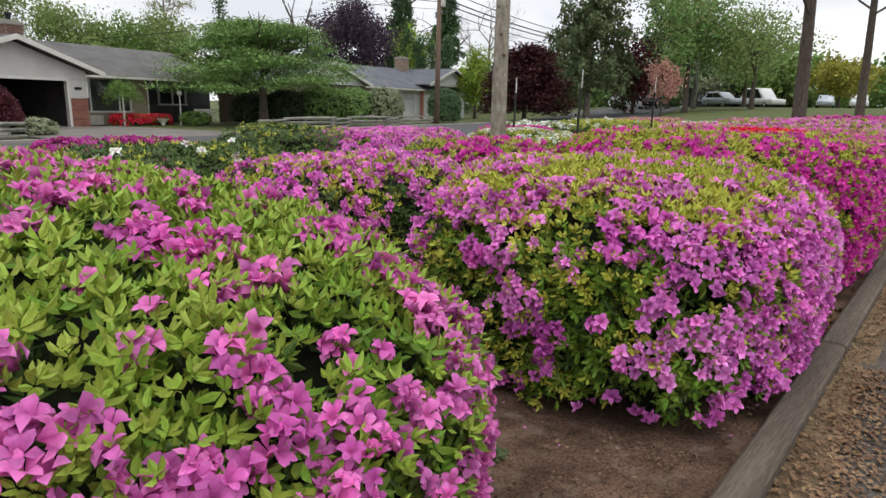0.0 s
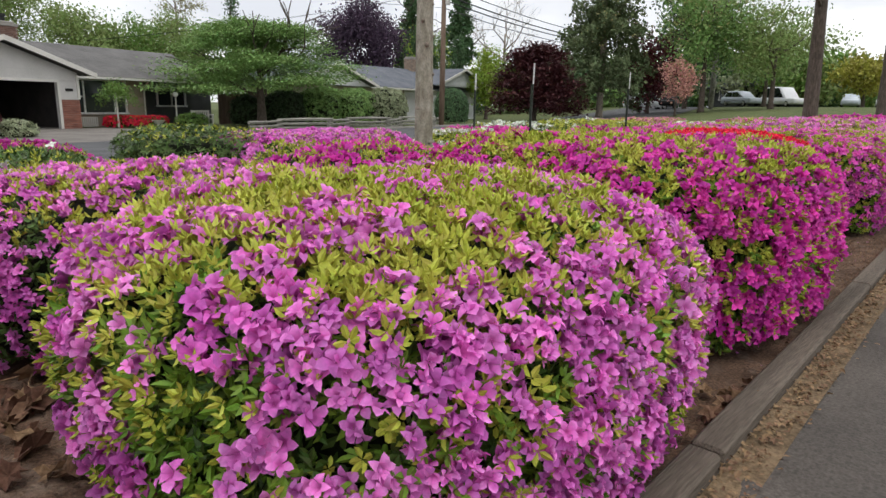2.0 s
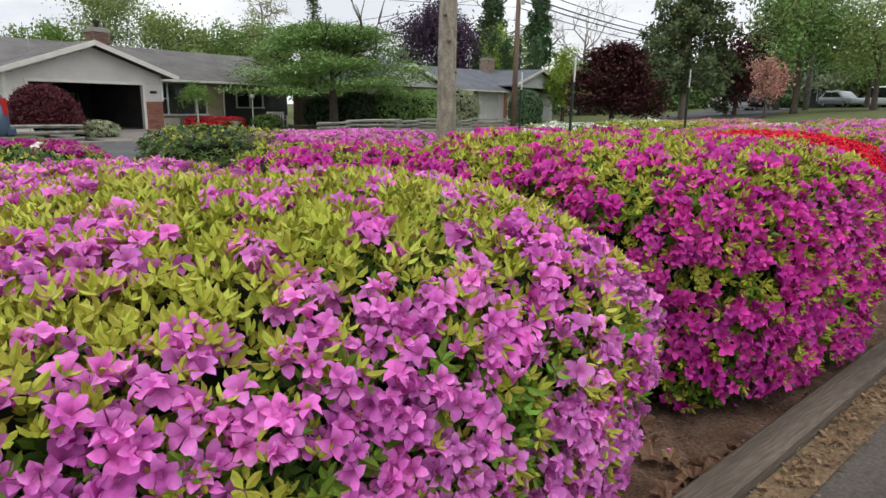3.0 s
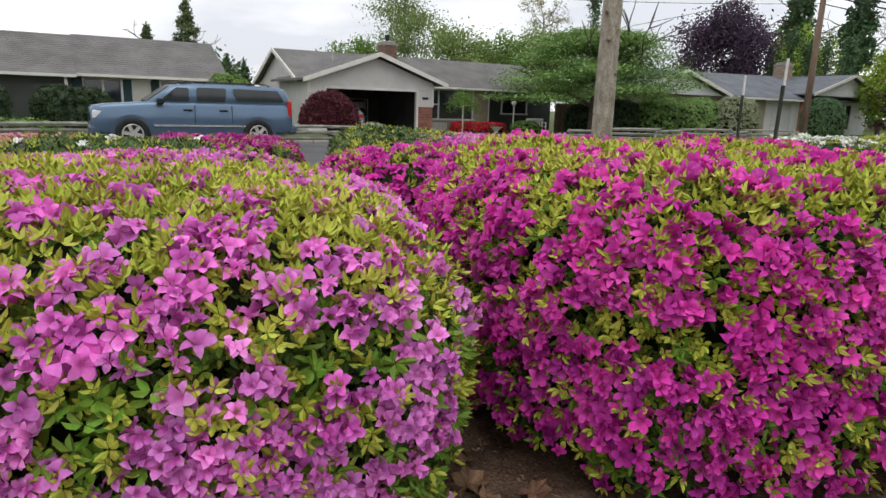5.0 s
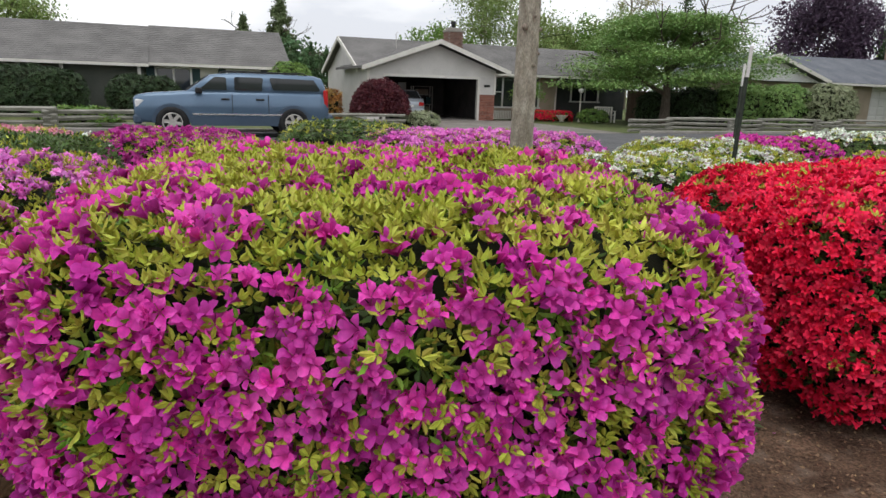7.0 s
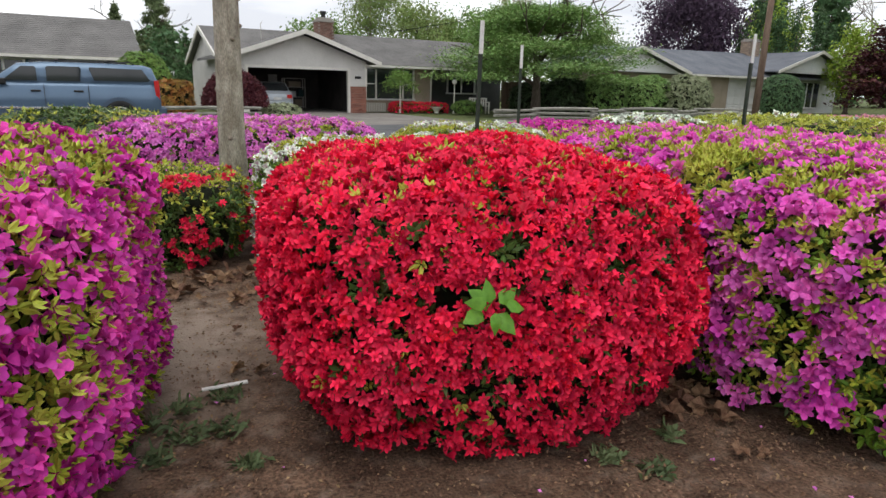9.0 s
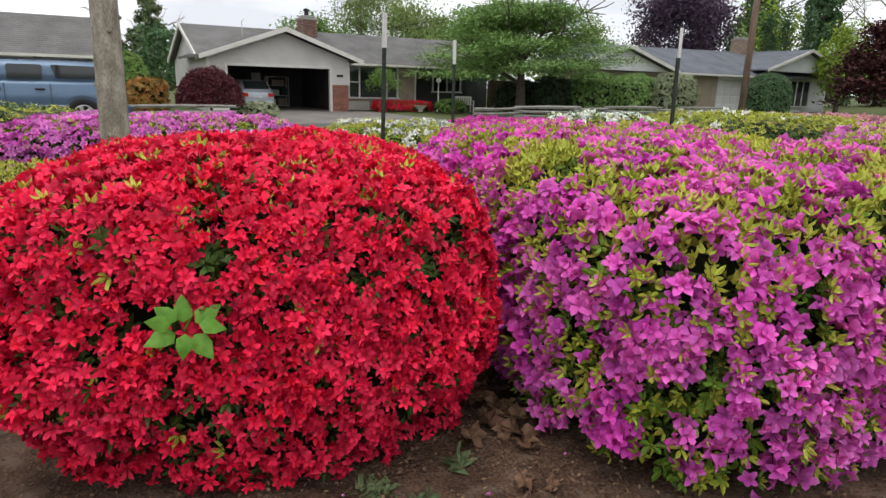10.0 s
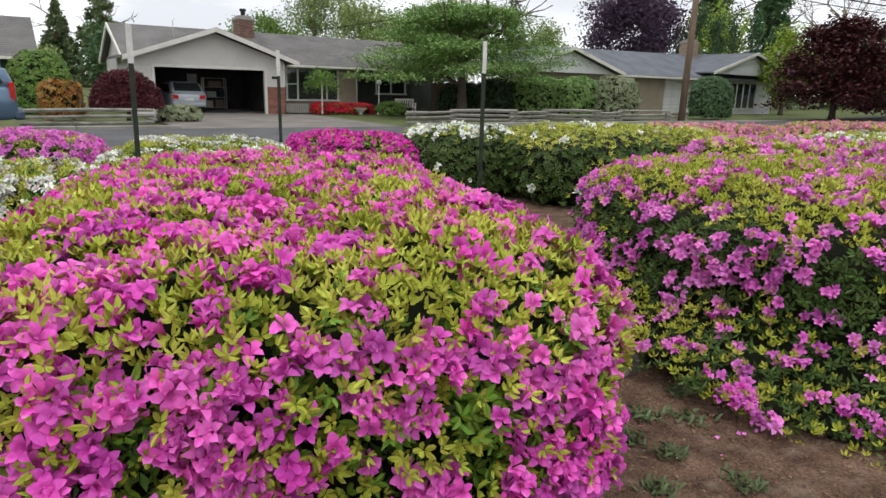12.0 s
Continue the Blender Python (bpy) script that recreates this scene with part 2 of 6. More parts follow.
sheet("ground", [-900, -300, -120, -60] + span(-30, 100, 65) + [120, 300, 900],
      [-900, -300, -100, -30] + span(-10, 50, 40) + [70, 120, 300, 900], M["grass_ground"], -0.03, label="lawn and bare ground around the flower bed")
EDGE = pose(5.2, -2.955, 0, 0, 0, 1.7)
flower_bed = sheet("flower_bed", span(-3, 30, 200), span(-2.97, 6.6, 58), M["soil"], 0.0, label="bare brown soil of the azalea bed with litter", bumps=0.025)
edge_shift = EDGE @ pose(-5.2, 2.955, 0)
flower_bed.matrix_basis = edge_shift
sheet("street", [-300, -100, -60] + span(-30, 100, 26) + [140, 300], span(-21.2, -9.6, 6), M["asphalt"], 0.012, local=True, label="grey asphalt residential street")
sheet("path", span(-12, 40, 26), span(-6.6, -3.13, 4), M["path"], 0.006, label="worn grey asphalt footpath beside the bed").matrix_basis = edge_shift
sheet("verge", span(-12, 40, 104), span(-3.19, -3.04, 3), M["strip"], 0.012, label="dry brown strip of dead grass beside the edging", bumps=0.012).matrix_basis = edge_shift


DRY = ((7.8, -0.95, 0.5, 0.75), (3.05, -1.45, 0.25, 0.4))
dryness = flower_bed.data.attributes.new("dry", "FLOAT", "POINT")
for i, q in enumerate(flower_bed.data.vertices):
    dryness.data[i].value = min(1.0, sum(math.exp(-((q.co.x - x) / sx) ** 2 - ((q.co.y - y) / sy) ** 2) for x, y, sx, sy in DRY))


# ---- shrubs ----
def frames_from(normals, tilt, rng):
    """Random frames whose z leans from the normal by up to tilt."""
    n = normals + rng.normal(0, tilt, normals.shape)
    n /= np.linalg.norm(n, axis=1, keepdims=True)
    r = rng.normal(0, 1, n.shape)
    s = np.cross(n, r)
    s /= np.linalg.norm(s, axis=1, keepdims=True) + 1e-9
    q = np.cross(n, s)
    return np.stack([s, q, n], axis=2)


def scatter_mesh(template, faces, places, turns, sizes):
    """One mesh of many copies of a small template, as arrays."""
    k = len(template)
    v = np.einsum("nij,kj->nki", turns, template) * sizes[:, None, None] + places[:, None, :]
    f = faces[None, :, :] + (np.arange(len(places)) * k)[:, None, None]
    return v.reshape(-1, 3), f.reshape(-1, faces.shape[1])


def fast_mesh(name, verts, faces, materials, parent=None, label="", smooth=False):
    me = bpy.data.meshes.new(name)
    nf, w = faces.shape
    me.vertices.add(len(verts))
    me.vertices.foreach_set("co", verts.astype(np.float32).ravel())
    me.loops.add(nf * w)
    me.loops.foreach_set("vertex_index", faces.astype(np.int32).ravel())
    me.polygons.add(nf)
    me.polygons.foreach_set("loop_start", np.arange(0, nf * w, w, dtype=np.int32))
    me.materials.append(materials)
    me.polygons.foreach_set("use_smooth", np.full(nf, smooth))
    me.update(calc_edges=True)
    ob = new(name, me)
    if parent is not None:
        ob.parent = parent
    if label:
        ob["label"] = label
    return ob


def rosette_template(rng, leaves=6, length=0.034, width=0.0125, rise=0.5, coarse=False, plain=False):
    """A whorl of folded lance-shaped leaves round a shoot tip, each leaf an island of its own."""
    vs, fs = [], []
    for i in range(leaves):
        a = 2 * math.pi * i / leaves + rng.uniform(-0.35, 0.35)
        ln = length * rng.uniform(0.7, 1.2)
        up = rise * rng.uniform(0.4, 1.3)
        d = np.array([math.cos(a), math.sin(a), up])
        d /= np.linalg.norm(d)
        side = np.array([-math.sin(a), math.cos(a), 0])
        lift = np.cross(d, side) * -1.0
        b = len(vs)
        if coarse:
            vs += [d * ln * 0.2 + side * width * 0.45, d * ln, d * ln * 0.2 - side * width * 0.45]
            fs += [(b, b + 1, b + 2)]
            continue
        if plain:
            vs += [d * ln * 0.06, d * ln * 0.5 + side * width * 0.48 + lift * width * 0.2, d * ln - lift * ln * 0.15, d * ln * 0.5 - side * width * 0.48 + lift * width * 0.2]
            fs += [(b, b + 1, b + 2), (b, b + 2, b + 3)]
            continue
        vs += [d * ln * 0.06, d * ln * 0.36 + side * width * 0.46 + lift * width * 0.22, d * ln * 0.74 + side * width * 0.36 + lift * width * 0.12,
               d * ln - lift * ln * 0.15, d * ln * 0.74 - side * width * 0.36 + lift * width * 0.12, d * ln * 0.36 - side * width * 0.46 + lift * width * 0.22]
        fs += [(b, b + 1, b + 2), (b, b + 2, b + 3), (b, b + 3, b + 4), (b, b + 4, b + 5)]
    return np.array(vs), np.array(fs)


def blossom_template(rng, radius=0.03, petals=5, fine=False, coarse=False):
    """An open funnel of five pointed, wavy petals joined at the throat. Also gives each vertex's reach, 0 at the throat, 1 at the rim."""
    vs, fs, reach = [np.array([0, 0, -radius * 0.6])], [], [0.0]
    up = np.array([0, 0, 1.0])
    for i in range(petals):
        a = 2 * math.pi * i / petals + rng.uniform(-0.12, 0.12)
        r = radius * rng.uniform(0.88, 1.12)
        d = np.array([math.cos(a), math.sin(a), 0])
        s = np.array([-math.sin(a), math.cos(a), 0])
        w = r * (rng.uniform(0.35, 0.44) if petals == 5 else rng.uniform(0.25, 0.34))
        tip = rng.uniform(-0.55, 0.35)
        b = len(vs)
        if fine:
            q = [rng.uniform(-0.12, 0.36) for _ in range(4)]
            vs += [d * r * 0.25 + s * w * 0.35 - up * r * 0.16, d * r * 0.25 - s * w * 0.35 - up * r * 0.16,
                   d * r * 0.55 + s * w * 0.9 + up * r * q[0], d * r * 0.55 - s * w * 0.9 + up * r * q[1], d * r * 0.55 - up * r * 0.05,
                   d * r * 0.87 + s * w * 0.68 + up * r * (q[2] + tip * 0.4), d * r * 0.87 - s * w * 0.68 + up * r * (q[3] + tip * 0.4), d * r * 0.86 + up * r * (tip * 0.5 - 0.06),
                   d * r * 1.12 + s * w * rng.uniform(-0.2, 0.2) + up * r * tip]
            reach += [0.25, 0.25, 0.75, 0.75, 0.5, 0.95, 0.95, 0.78, 1.0]
            fs += [(0, b + 1, b), (b, b + 4, b + 2), (b, b + 1, b + 4), (b + 1, b + 3, b + 4), (b + 2, b + 4, b + 7), (b + 2, b + 7, b + 5), (b + 4, b + 3, b + 6), (b + 4, b + 6, b + 7),
                   (b + 5, b + 7, b + 8), (b + 7, b + 6, b + 8)]
        elif coarse:
            vs += [d * r * 0.66 + s * w + up * r * rng.uniform(-0.02, 0.3), d * r * 0.66 - s * w + up * r * rng.uniform(-0.02, 0.3), d * r * 1.08 + up * r * tip]
            reach += [0.8, 0.8, 1.0]
            fs += [(0, b + 1, b), (b, b + 1, b + 2)]
        else:
            q = [rng.uniform(-0.1, 0.34) for _ in range(2)]
            vs += [d * r * 0.52 + s * w * 0.95 + up * r * q[0], d * r * 0.52 - s * w * 0.95 + up * r * q[1],
                   d * r * 0.88 + s * w * 0.7 + up * r * (q[0] + tip * 0.5), d * r * 0.88 - s * w * 0.7 + up * r * (q[1] + tip * 0.5), d * r * 1.13 + up * r * (tip - 0.05)]
            reach += [0.62, 0.62, 0.95, 0.95, 1.0]
            fs += [(0, b + 1, b), (b, b + 1, b + 4), (b, b + 4, b + 2), (b + 1, b + 3, b + 4)]
    vs = np.array(vs)
    # some stand half open
    shut = max(0.0, rng.uniform(-0.5, 0.55))
    rad = np.linalg.norm(vs[:, :2], axis=1)
    vs[:, 2] += rad * shut
    vs[:, :2] *= 1 - 0.4 * shut
    return vs, np.array(fs), np.array(reach)


def set_reach(me, values):
    me.attributes.new("reach", "FLOAT", "POINT").data.foreach_set("value", np.asarray(values, dtype=np.float32))


def shrub_shell(a, b, h, seed, sharp=4.0, lean=0.07, crown=4.6, rough=0.045, dome=0.0):
    """The clipped body of a shrub: a rounded block, uneven all over. Returns vertices and quads."""
    nt, prof = (72 if a * b > 0.5 and h > 0.8 else 40), []
    for i in range(9):
        q = i / 8
        prof.append((1 - lean * (1 - q) ** 1.6, h * (0.04 + 0.40 * q)))
    for i in range(1, 19):
        ph = math.pi / 2 * i / 18
        c, s = max(0.0, math.cos(ph)), math.sin(ph)
        prof.append((max(0.012, c ** (2 / crown)), h * (0.44 + 0.56 * s ** (2 / crown)) + dome * (1 - c ** (2 / crown)) * s))
    vs, fs = [], []
    for r, z in prof:
        for k in range(nt):
            t = 2 * math.pi * k / nt
            c, s = math.cos(t), math.sin(t)
            x = a * r * math.copysign(abs(c) ** (2 / sharp), c)
            y = b * r * math.copysign(abs(s) ** (2 / sharp), s)
            hem = max(0.0, 1 - z / (0.34 * h))
            p = Vector((x, y, z + hem * (0.03 + 0.16 * noise.noise(Vector((2.3 * c + seed, 2.3 * s, 0.7 * seed))))))
            o = noise.noise(p * 2.6 + Vector((seed * 7.3, seed * 1.9, 0))) * 1.1 + noise.noise(p * 7.0 + Vector((0, seed * 3.1, 4))) * 0.6
            n = Vector((x / a ** 2, y / b ** 2, max(0.0, z - 0.3 * h) / h ** 2)).normalized()
            p = p + n * o * rough
            vs.append((p.x, p.y, max(0.02, p.z)))
    for i in range(len(prof) - 1):
        for k in range(nt):
            fs.append((i * nt + k, i * nt + (k + 1) % nt, (i + 1) * nt + (k + 1) % nt, (i + 1) * nt + k))
    return np.array(vs), np.array(fs)


def sample_shell(vs, fs, count, rng):
    p = vs[fs]
    e1, e2 = p[:, 2] - p[:, 0], p[:, 3] - p[:, 1]
    n = np.cross(e1, e2)
    area = np.linalg.norm(n, axis=1)
    n = n / (area[:, None] + 1e-9)
    pick = rng.choice(len(fs), count, p=area / area.sum())
    u, v = rng.random((count, 1)), rng.random((count, 1))
    q = p[pick]
    pts = (q[:, 0] * (1 - u) + q[:, 1] * u) * (1 - v) + (q[:, 3] * (1 - u) + q[:, 2] * u) * v
    return pts, n[pick], area.sum() / 2


def patchy(pts, scale, seed):
    """Smooth noise of the places, 0 to 1."""
    return np.array([noise.noise(Vector(p) * scale + Vector((seed * 5.7, seed * 2.3, seed))) for p in pts]) * 0.5 + 0.5


def thinner(nrm, pts, turn, h):
    """Growth is thinner on the shaded side away from the footpath and under the skirt."""
    away = np.sin(radians(turn)) * nrm[:, 0] + np.cos(radians(turn)) * nrm[:, 1]
    share = np.where((away > 0.35) & (nrm[:, 2] < 0.6), 0.12, 1.0)
    return np.where((nrm[:, 2] < -0.3) | (pts[:, 2] < 0.05 * h), share * 0.4, share)


NEAR_BLOSSOMS = {}


def blossom_meshes(key, radius):
    """A few single blossoms that near objects share."""
    if (key, radius) not in NEAR_BLOSSOMS:
        made = []
        for i in range(6):
            v, f, reach = blossom_template(np.random.default_rng(40 + i), radius, 6 if key == "red" else 5, fine=True)
            me = bpy.data.meshes.new("blossom")
            me.from_pydata(v.tolist(), [], f.tolist())
            set_reach(me, reach)
            me.materials.append(M[key + "_piece"])
            me.polygons.foreach_set("use_smooth", np.ones(len(me.polygons), dtype=bool))
            made.append(me)
        NEAR_BLOSSOMS[(key, radius)] = made
    return NEAR_BLOSSOMS[(key, radius)]


def shrub(name, x, y, a, b, h, flower, label, seed, side=0.6, top=0.35, young_top=0.7, young_side=0.2, leaf="mature", detail=1.0,
          turn=0.0, radius=0.034, near=0, group="azaleas of the bed", base=None, patch=2.2, shoot="young", bare=None, lush=1.0, lip=0.64, **shape):
    """A clipped azalea: near-black core painted as inner shade, whorls of leaves, young shoots, blossoms.
    side and top: the share of the sides and of the top that is in flower, lip: the slope at which the top begins; bare:
    directions whose sides stay greener, with the share that is lacking."""
    rng = np.random.default_rng(seed)
    z = ground_z(x, y) if base is None else base
    ob = empty(name, pose(x, y, z, 0, 0, turn), label, "shrub", group)
    vs, fs = shrub_shell(a, b, h, seed, **shape)
    # solid inset body whose near-black colour stands in for shade between the leaves
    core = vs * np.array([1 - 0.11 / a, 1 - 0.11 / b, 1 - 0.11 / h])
    fast_mesh("twig_core", core, fs, M["core"], ob, "solid inner body coloured near-black as shade", True)
    area = sample_shell(vs, fs, 10, rng)[2]
    # foliage
    count = int(area * (820 if detail > 0.8 else 1150) * lush * detail * detail)
    pts, nrm, _ = sample_shell(vs, fs, count, rng)
    keep = rng.random(count) < thinner(nrm, pts, turn, h)
    pts, nrm = pts[keep], nrm[keep]
    count = len(pts)
    topness = np.clip((nrm[:, 2] - 0.45) / 0.4, 0, 1)
    chance = young_side + (young_top - young_side) * topness
    chance = chance + (patchy(pts, 2.6, seed) - 0.5) * 0.9 * (chance > 0.02)
    chance = chance * np.clip(0.5 + 0.9 * pts[:, 2] / h, 0.5, 1.0)
    is_young = rng.random(count) < chance
    # a share of older leaves sits deeper, its dark colour doubling as gap shade
    is_old = ~is_young & (rng.random(count) < 0.45) if leaf == "mature" else np.zeros(count, dtype=bool)
    for flag, kind, size in ((is_young, "young", 0.8), (~is_young & ~is_old, leaf, 1.0), (is_old, "inner_leaf", 1.05)):
        k = int(flag.sum())
        if not k:
            continue
        rv, rf = rosette_template(rng, 5, 0.041, 0.018, 0.8 if kind == "young" else 0.35, detail < 0.8, detail < 0.95 or kind in ("inner_leaf", "darkleaf"))
        offs = rng.uniform(-0.07, 0.02, k) + {"young": 0.022, "inner_leaf": -0.03}.get(kind, 0.0)
        v, f = scatter_mesh(rv, rf, pts[flag] + nrm[flag] * offs[:, None], frames_from(nrm[flag] + np.array([0, 0, 0.45]), 0.45, rng),
                            rng.uniform(0.75, 1.25, k) / detail * size)
        tagged(fast_mesh({"young": "young_leaves", "inner_leaf": "old_leaves"}.get(kind, "leaves"), v, f, M[shoot if kind == "young" else kind], ob,
                         {"young": "fresh yellow-green shoots", "inner_leaf": "dark green leaves of last year, darkened as inner shade"}.get(kind, "")), kind="stuff")
    # blossoms
    if flower:
        count = int(area * (1250 if flower == "red" and detail > 0.9 else 840) * detail * detail * (0.034 / radius) ** 2)
        pts, nrm, _ = sample_shell(vs, fs, count, rng)
        topness = np.clip((nrm[:, 2] - lip) / (0.95 - lip), 0, 1)
        want = side + (top - side) * topness
        if bare is not None:
            for bx, by, share in bare:
                want = want * (1.0 - share * np.clip((nrm @ np.array([bx, by, 0.0]) - 0.5) / 0.3, 0, 1) * (1 - topness))
        if h > 0.84 and flower not in ("red", "white"):
            want = want * np.clip(0.62 + 0.9 * pts[:, 2] / h, 0.62, 1.0)
        field = 0.16 * patchy(pts, patch, seed + 3) + 0.42 * patchy(pts, 6.0, seed + 9) + 0.42 * patchy(pts, 13.0, seed + 5)
        field = (np.argsort(np.argsort(field)) + 0.5) / len(field)
        keep = (field < want) & (rng.random(len(pts)) < thinner(nrm, pts, turn, h))
        pts, nrm = pts[keep], nrm[keep]
        k = len(pts)
        face = nrm + np.array([0, 0, 0.42])
        turns = frames_from(face, 0.62, rng)
        sizes = rng.uniform(0.8, 1.2, k) / detail
        pts = pts + nrm * rng.uniform(0.0, 0.05, k)[:, None]
        single = np.zeros(k, dtype=bool)
        if near:
            # the ones that face the footpath are pieces of their own
            world_dir = Matrix.Rotation(-radians(turn), 3, "Z") @ Vector((0, -1, 0))
            score = pts @ np.array(world_dir) + 0.3 * pts[:, 2] + rng.random(k) * 0.8
            single[np.argsort(-score)[:near]] = True
            meshes = blossom_meshes(flower, radius)
            for i in np.nonzero(single)[0]:
                o = bpy.data.objects.new("blossom", meshes[int(i) % 6])
                scene.collection.objects.link(o)
                o.parent = ob
                t = Matrix(turns[i].tolist()).to_4x4()
                o.matrix_basis = Matrix.Translation(pts[i].tolist()) @ t @ Matrix.Scale(float(sizes[i]), 4)
        rest = np.nonzero(~single)[0]
        vv, ff, rr, base_v = [], [], [], 0
        for j in range(8):
            sel = rest[j::8]
            if len(sel):
                bv, bf, br = blossom_template(rng, radius, 6 if flower == "red" else 5, coarse=detail < 0.8)
                v, f = scatter_mesh(bv, bf, pts[sel], turns[sel], sizes[sel])
                vv.append(v)
                ff.append(f + base_v)
                rr.append(np.tile(br, len(sel)))
                base_v += len(v)
        if vv:
            bl = tagged(fast_mesh("blossoms", np.concatenate(vv), np.concatenate(ff), M[flower], ob, "", True), kind="stuff")
            set_reach(bl.data, np.concatenate(rr))
    return ob


TOPPED = "clipped azalea in %s flower with fresh yellow-green shoots on top"
# front row along the footpath
shrub("azalea", 1.55, -1.15, 1.31, 1.68, 1.0, "pink", TOPPED % "bright pink", 11, side=0.62, top=0.26, young_top=0.72, young_side=0.3, shoot="fresh", lush=1.9, radius=0.026, near=300, sharp=3.0, crown=2.7)
shrub("azalea", 4.42, -2.07, 1.05, 0.89, 0.95, "lilac", TOPPED % "lilac-pink", 12, side=0.83, top=0.26, lip=0.78, young_top=0.95, young_side=0.2, lush=2.1, radius=0.028, near=300, sharp=3.3, crown=3.3, bare=((1.0, 0.0, 0.92), (-0.95, -0.1, 0.48)))
shrub("azalea", 4.33, -0.06, 0.96, 0.77, 0.85, "lilac", "rounded lilac azalea with a dark green leafy flank", 13, side=0.6, top=0.45,
      young_top=0.7, young_side=0.08, leaf="darkleaf", radius=0.028, near=120, sharp=2.6, crown=3.4, bare=((0.5, -0.86, 0.85),))
shrub("azalea", 6.74, -1.70, 1.11, 1.18, 1.025, "magenta", TOPPED % "magenta", 14, side=0.75, top=0.27, lip=0.64, young_top=0.95, young_side=0.55, lush=1.55, radius=0.0315, near=300, sharp=3.3, crown=5.0)
shrub("azalea", 5.98, 0.12, 0.72, 0.7, 0.9, "magenta", "clipped magenta azalea with dark green gaps", 39, side=0.5, top=0.3, young_top=0.85, young_side=0.15, leaf="darkleaf", sharp=2.4, detail=0.82)
shrub("azalea", 9.09, -1.42, 0.765, 0.8, 0.98, "red", "round clipped azalea covered all over in scarlet blossoms", 15, side=0.97, top=0.86, young_top=0.6,
      young_side=0.05, leaf="darkleaf", near=300, radius=0.026, lean=0.2, sharp=3.8, crown=4.0)
shrub("azalea", 10.98, -1.08, 1.0, 1.54, 0.97, "violet", TOPPED % "purple-pink", 16, side=0.77, top=0.4, lip=0.6, young_top=0.92, young_side=0.52, lush=1.55, radius=0.0315, near=300, sharp=4.4, crown=5.0, rough=0.055, bare=((-0.9, -0.2, -0.1),))
shrub("azalea", 14.52, -0.75, 1.42, 1.5, 0.92, "lilac", "broad lilac azalea over a dark green leafy flank", 17, side=0.42, top=0.15, young_top=0.92, young_side=0.08,
      leaf="darkleaf", radius=0.030, near=250, sharp=3.0, lean=-0.3)
shrub("azalea", 17.9, -0.6, 1.6, 1.6, 0.98, "lilac", TOPPED % "pale lilac", 18, side=0.6, top=0.5, young_top=0.8, young_side=0.3, detail=0.48)
shrub("azalea", 21.4, -0.6, 1.6, 1.6, 0.98, "magenta", TOPPED % "magenta", 19, side=0.6, top=0.5, young_top=0.8, young_side=0.3, detail=0.5)
# inner rows
shrub("azalea", 3.72, 1.4, 0.85, 0.8, 0.86, "white", "dark green clipped azalea with a few white blossoms", 21, side=0.006, top=0.012, young_top=0.12, young_side=0.0, leaf="darkleaf", detail=0.82)
shrub("azalea", 6.52, 3.82, 0.84, 0.8, 0.92, None, "rounded dark green azalea without open blossoms", 22, young_top=0.2, young_side=0.05, leaf="darkleaf", detail=0.64)
shrub("azalea", 4.4, 4.0, 0.92, 0.8, 0.78, "deep", "low azalea in deep magenta flower", 23, side=0.7, top=0.6, young_top=0.5, detail=0.64)
shrub("azalea", 2.3, 4.2, 0.85, 0.8, 0.76, "rose", "low azalea with fading rose blossoms and yellow shoots", 24, side=0.4, top=0.3, young_top=0.8, young_side=0.4, detail=0.64)
shrub("azalea", 0.4, 3.6, 0.9, 0.9, 0.76, "pink", "clipped azalea with sparse pink blossoms and yellow shoots", 25, side=0.3, top=0.2, young_top=0.8, young_side=0.4, detail=0.64)
shrub("azalea", 8.1, 3.5, 1.5, 0.75, 0.84, "lilac", "long low azalea in full lilac flower behind a trunk", 26, side=0.95, top=0.72, young_top=0.6, detail=0.78, radius=0.028, turn=8)
shrub("azalea", 7.42, 0.9, 0.74, 0.46, 0.62, "red", "low green azalea with sparse red blossoms", 27, side=0.2, top=0.04, young_top=0.85, young_side=0.2, leaf="darkleaf", detail=0.82, radius=0.019)
shrub("azalea", 9.15, 0.95, 0.9, 0.6, 0.81, "white", "white-flowered azalea behind a scarlet one", 28, side=0.3, top=0.2, young_top=0.6, young_side=0.15, detail=0.9, radius=0.024)
shrub("azalea", 10.55, 2.7, 0.98, 0.95, 0.83, "white", "white-flowered azalea with green gaps beside two stakes", 29, side=0.4, top=0.26, young_top=0.6, young_side=0.15, detail=0.9, radius=0.024, crown=3.0)
shrub("azalea", 12.2, 4.05, 0.74, 0.7, 0.8, "magenta", "low azalea in full magenta flower", 30, side=0.85, top=0.7, young_top=0.5, detail=0.75, radius=0.028)
shrub("azalea", 13.95, 4.65, 0.85, 0.85, 0.86, "white", "dark green clipped azalea with white blossoms on top", 31, side=0.012, top=0.3, young_top=0.3, young_side=0.0, leaf="darkleaf", detail=0.64)
shrub("azalea", 15.95, 3.9, 1.7, 1.15, 0.92, "white", "flat-topped green clipped azalea with scattered white blossoms", 32, side=0.02, top=0.03, young_top=0.75, young_side=0.05, leaf="darkleaf", detail=0.64)
shrub("azalea", 17.4, 2.1, 1.3, 1.1, 0.86, "lilac", TOPPED % "sparse lilac", 33, side=0.45, top=0.2, young_top=0.95, young_side=0.4, detail=0.48)
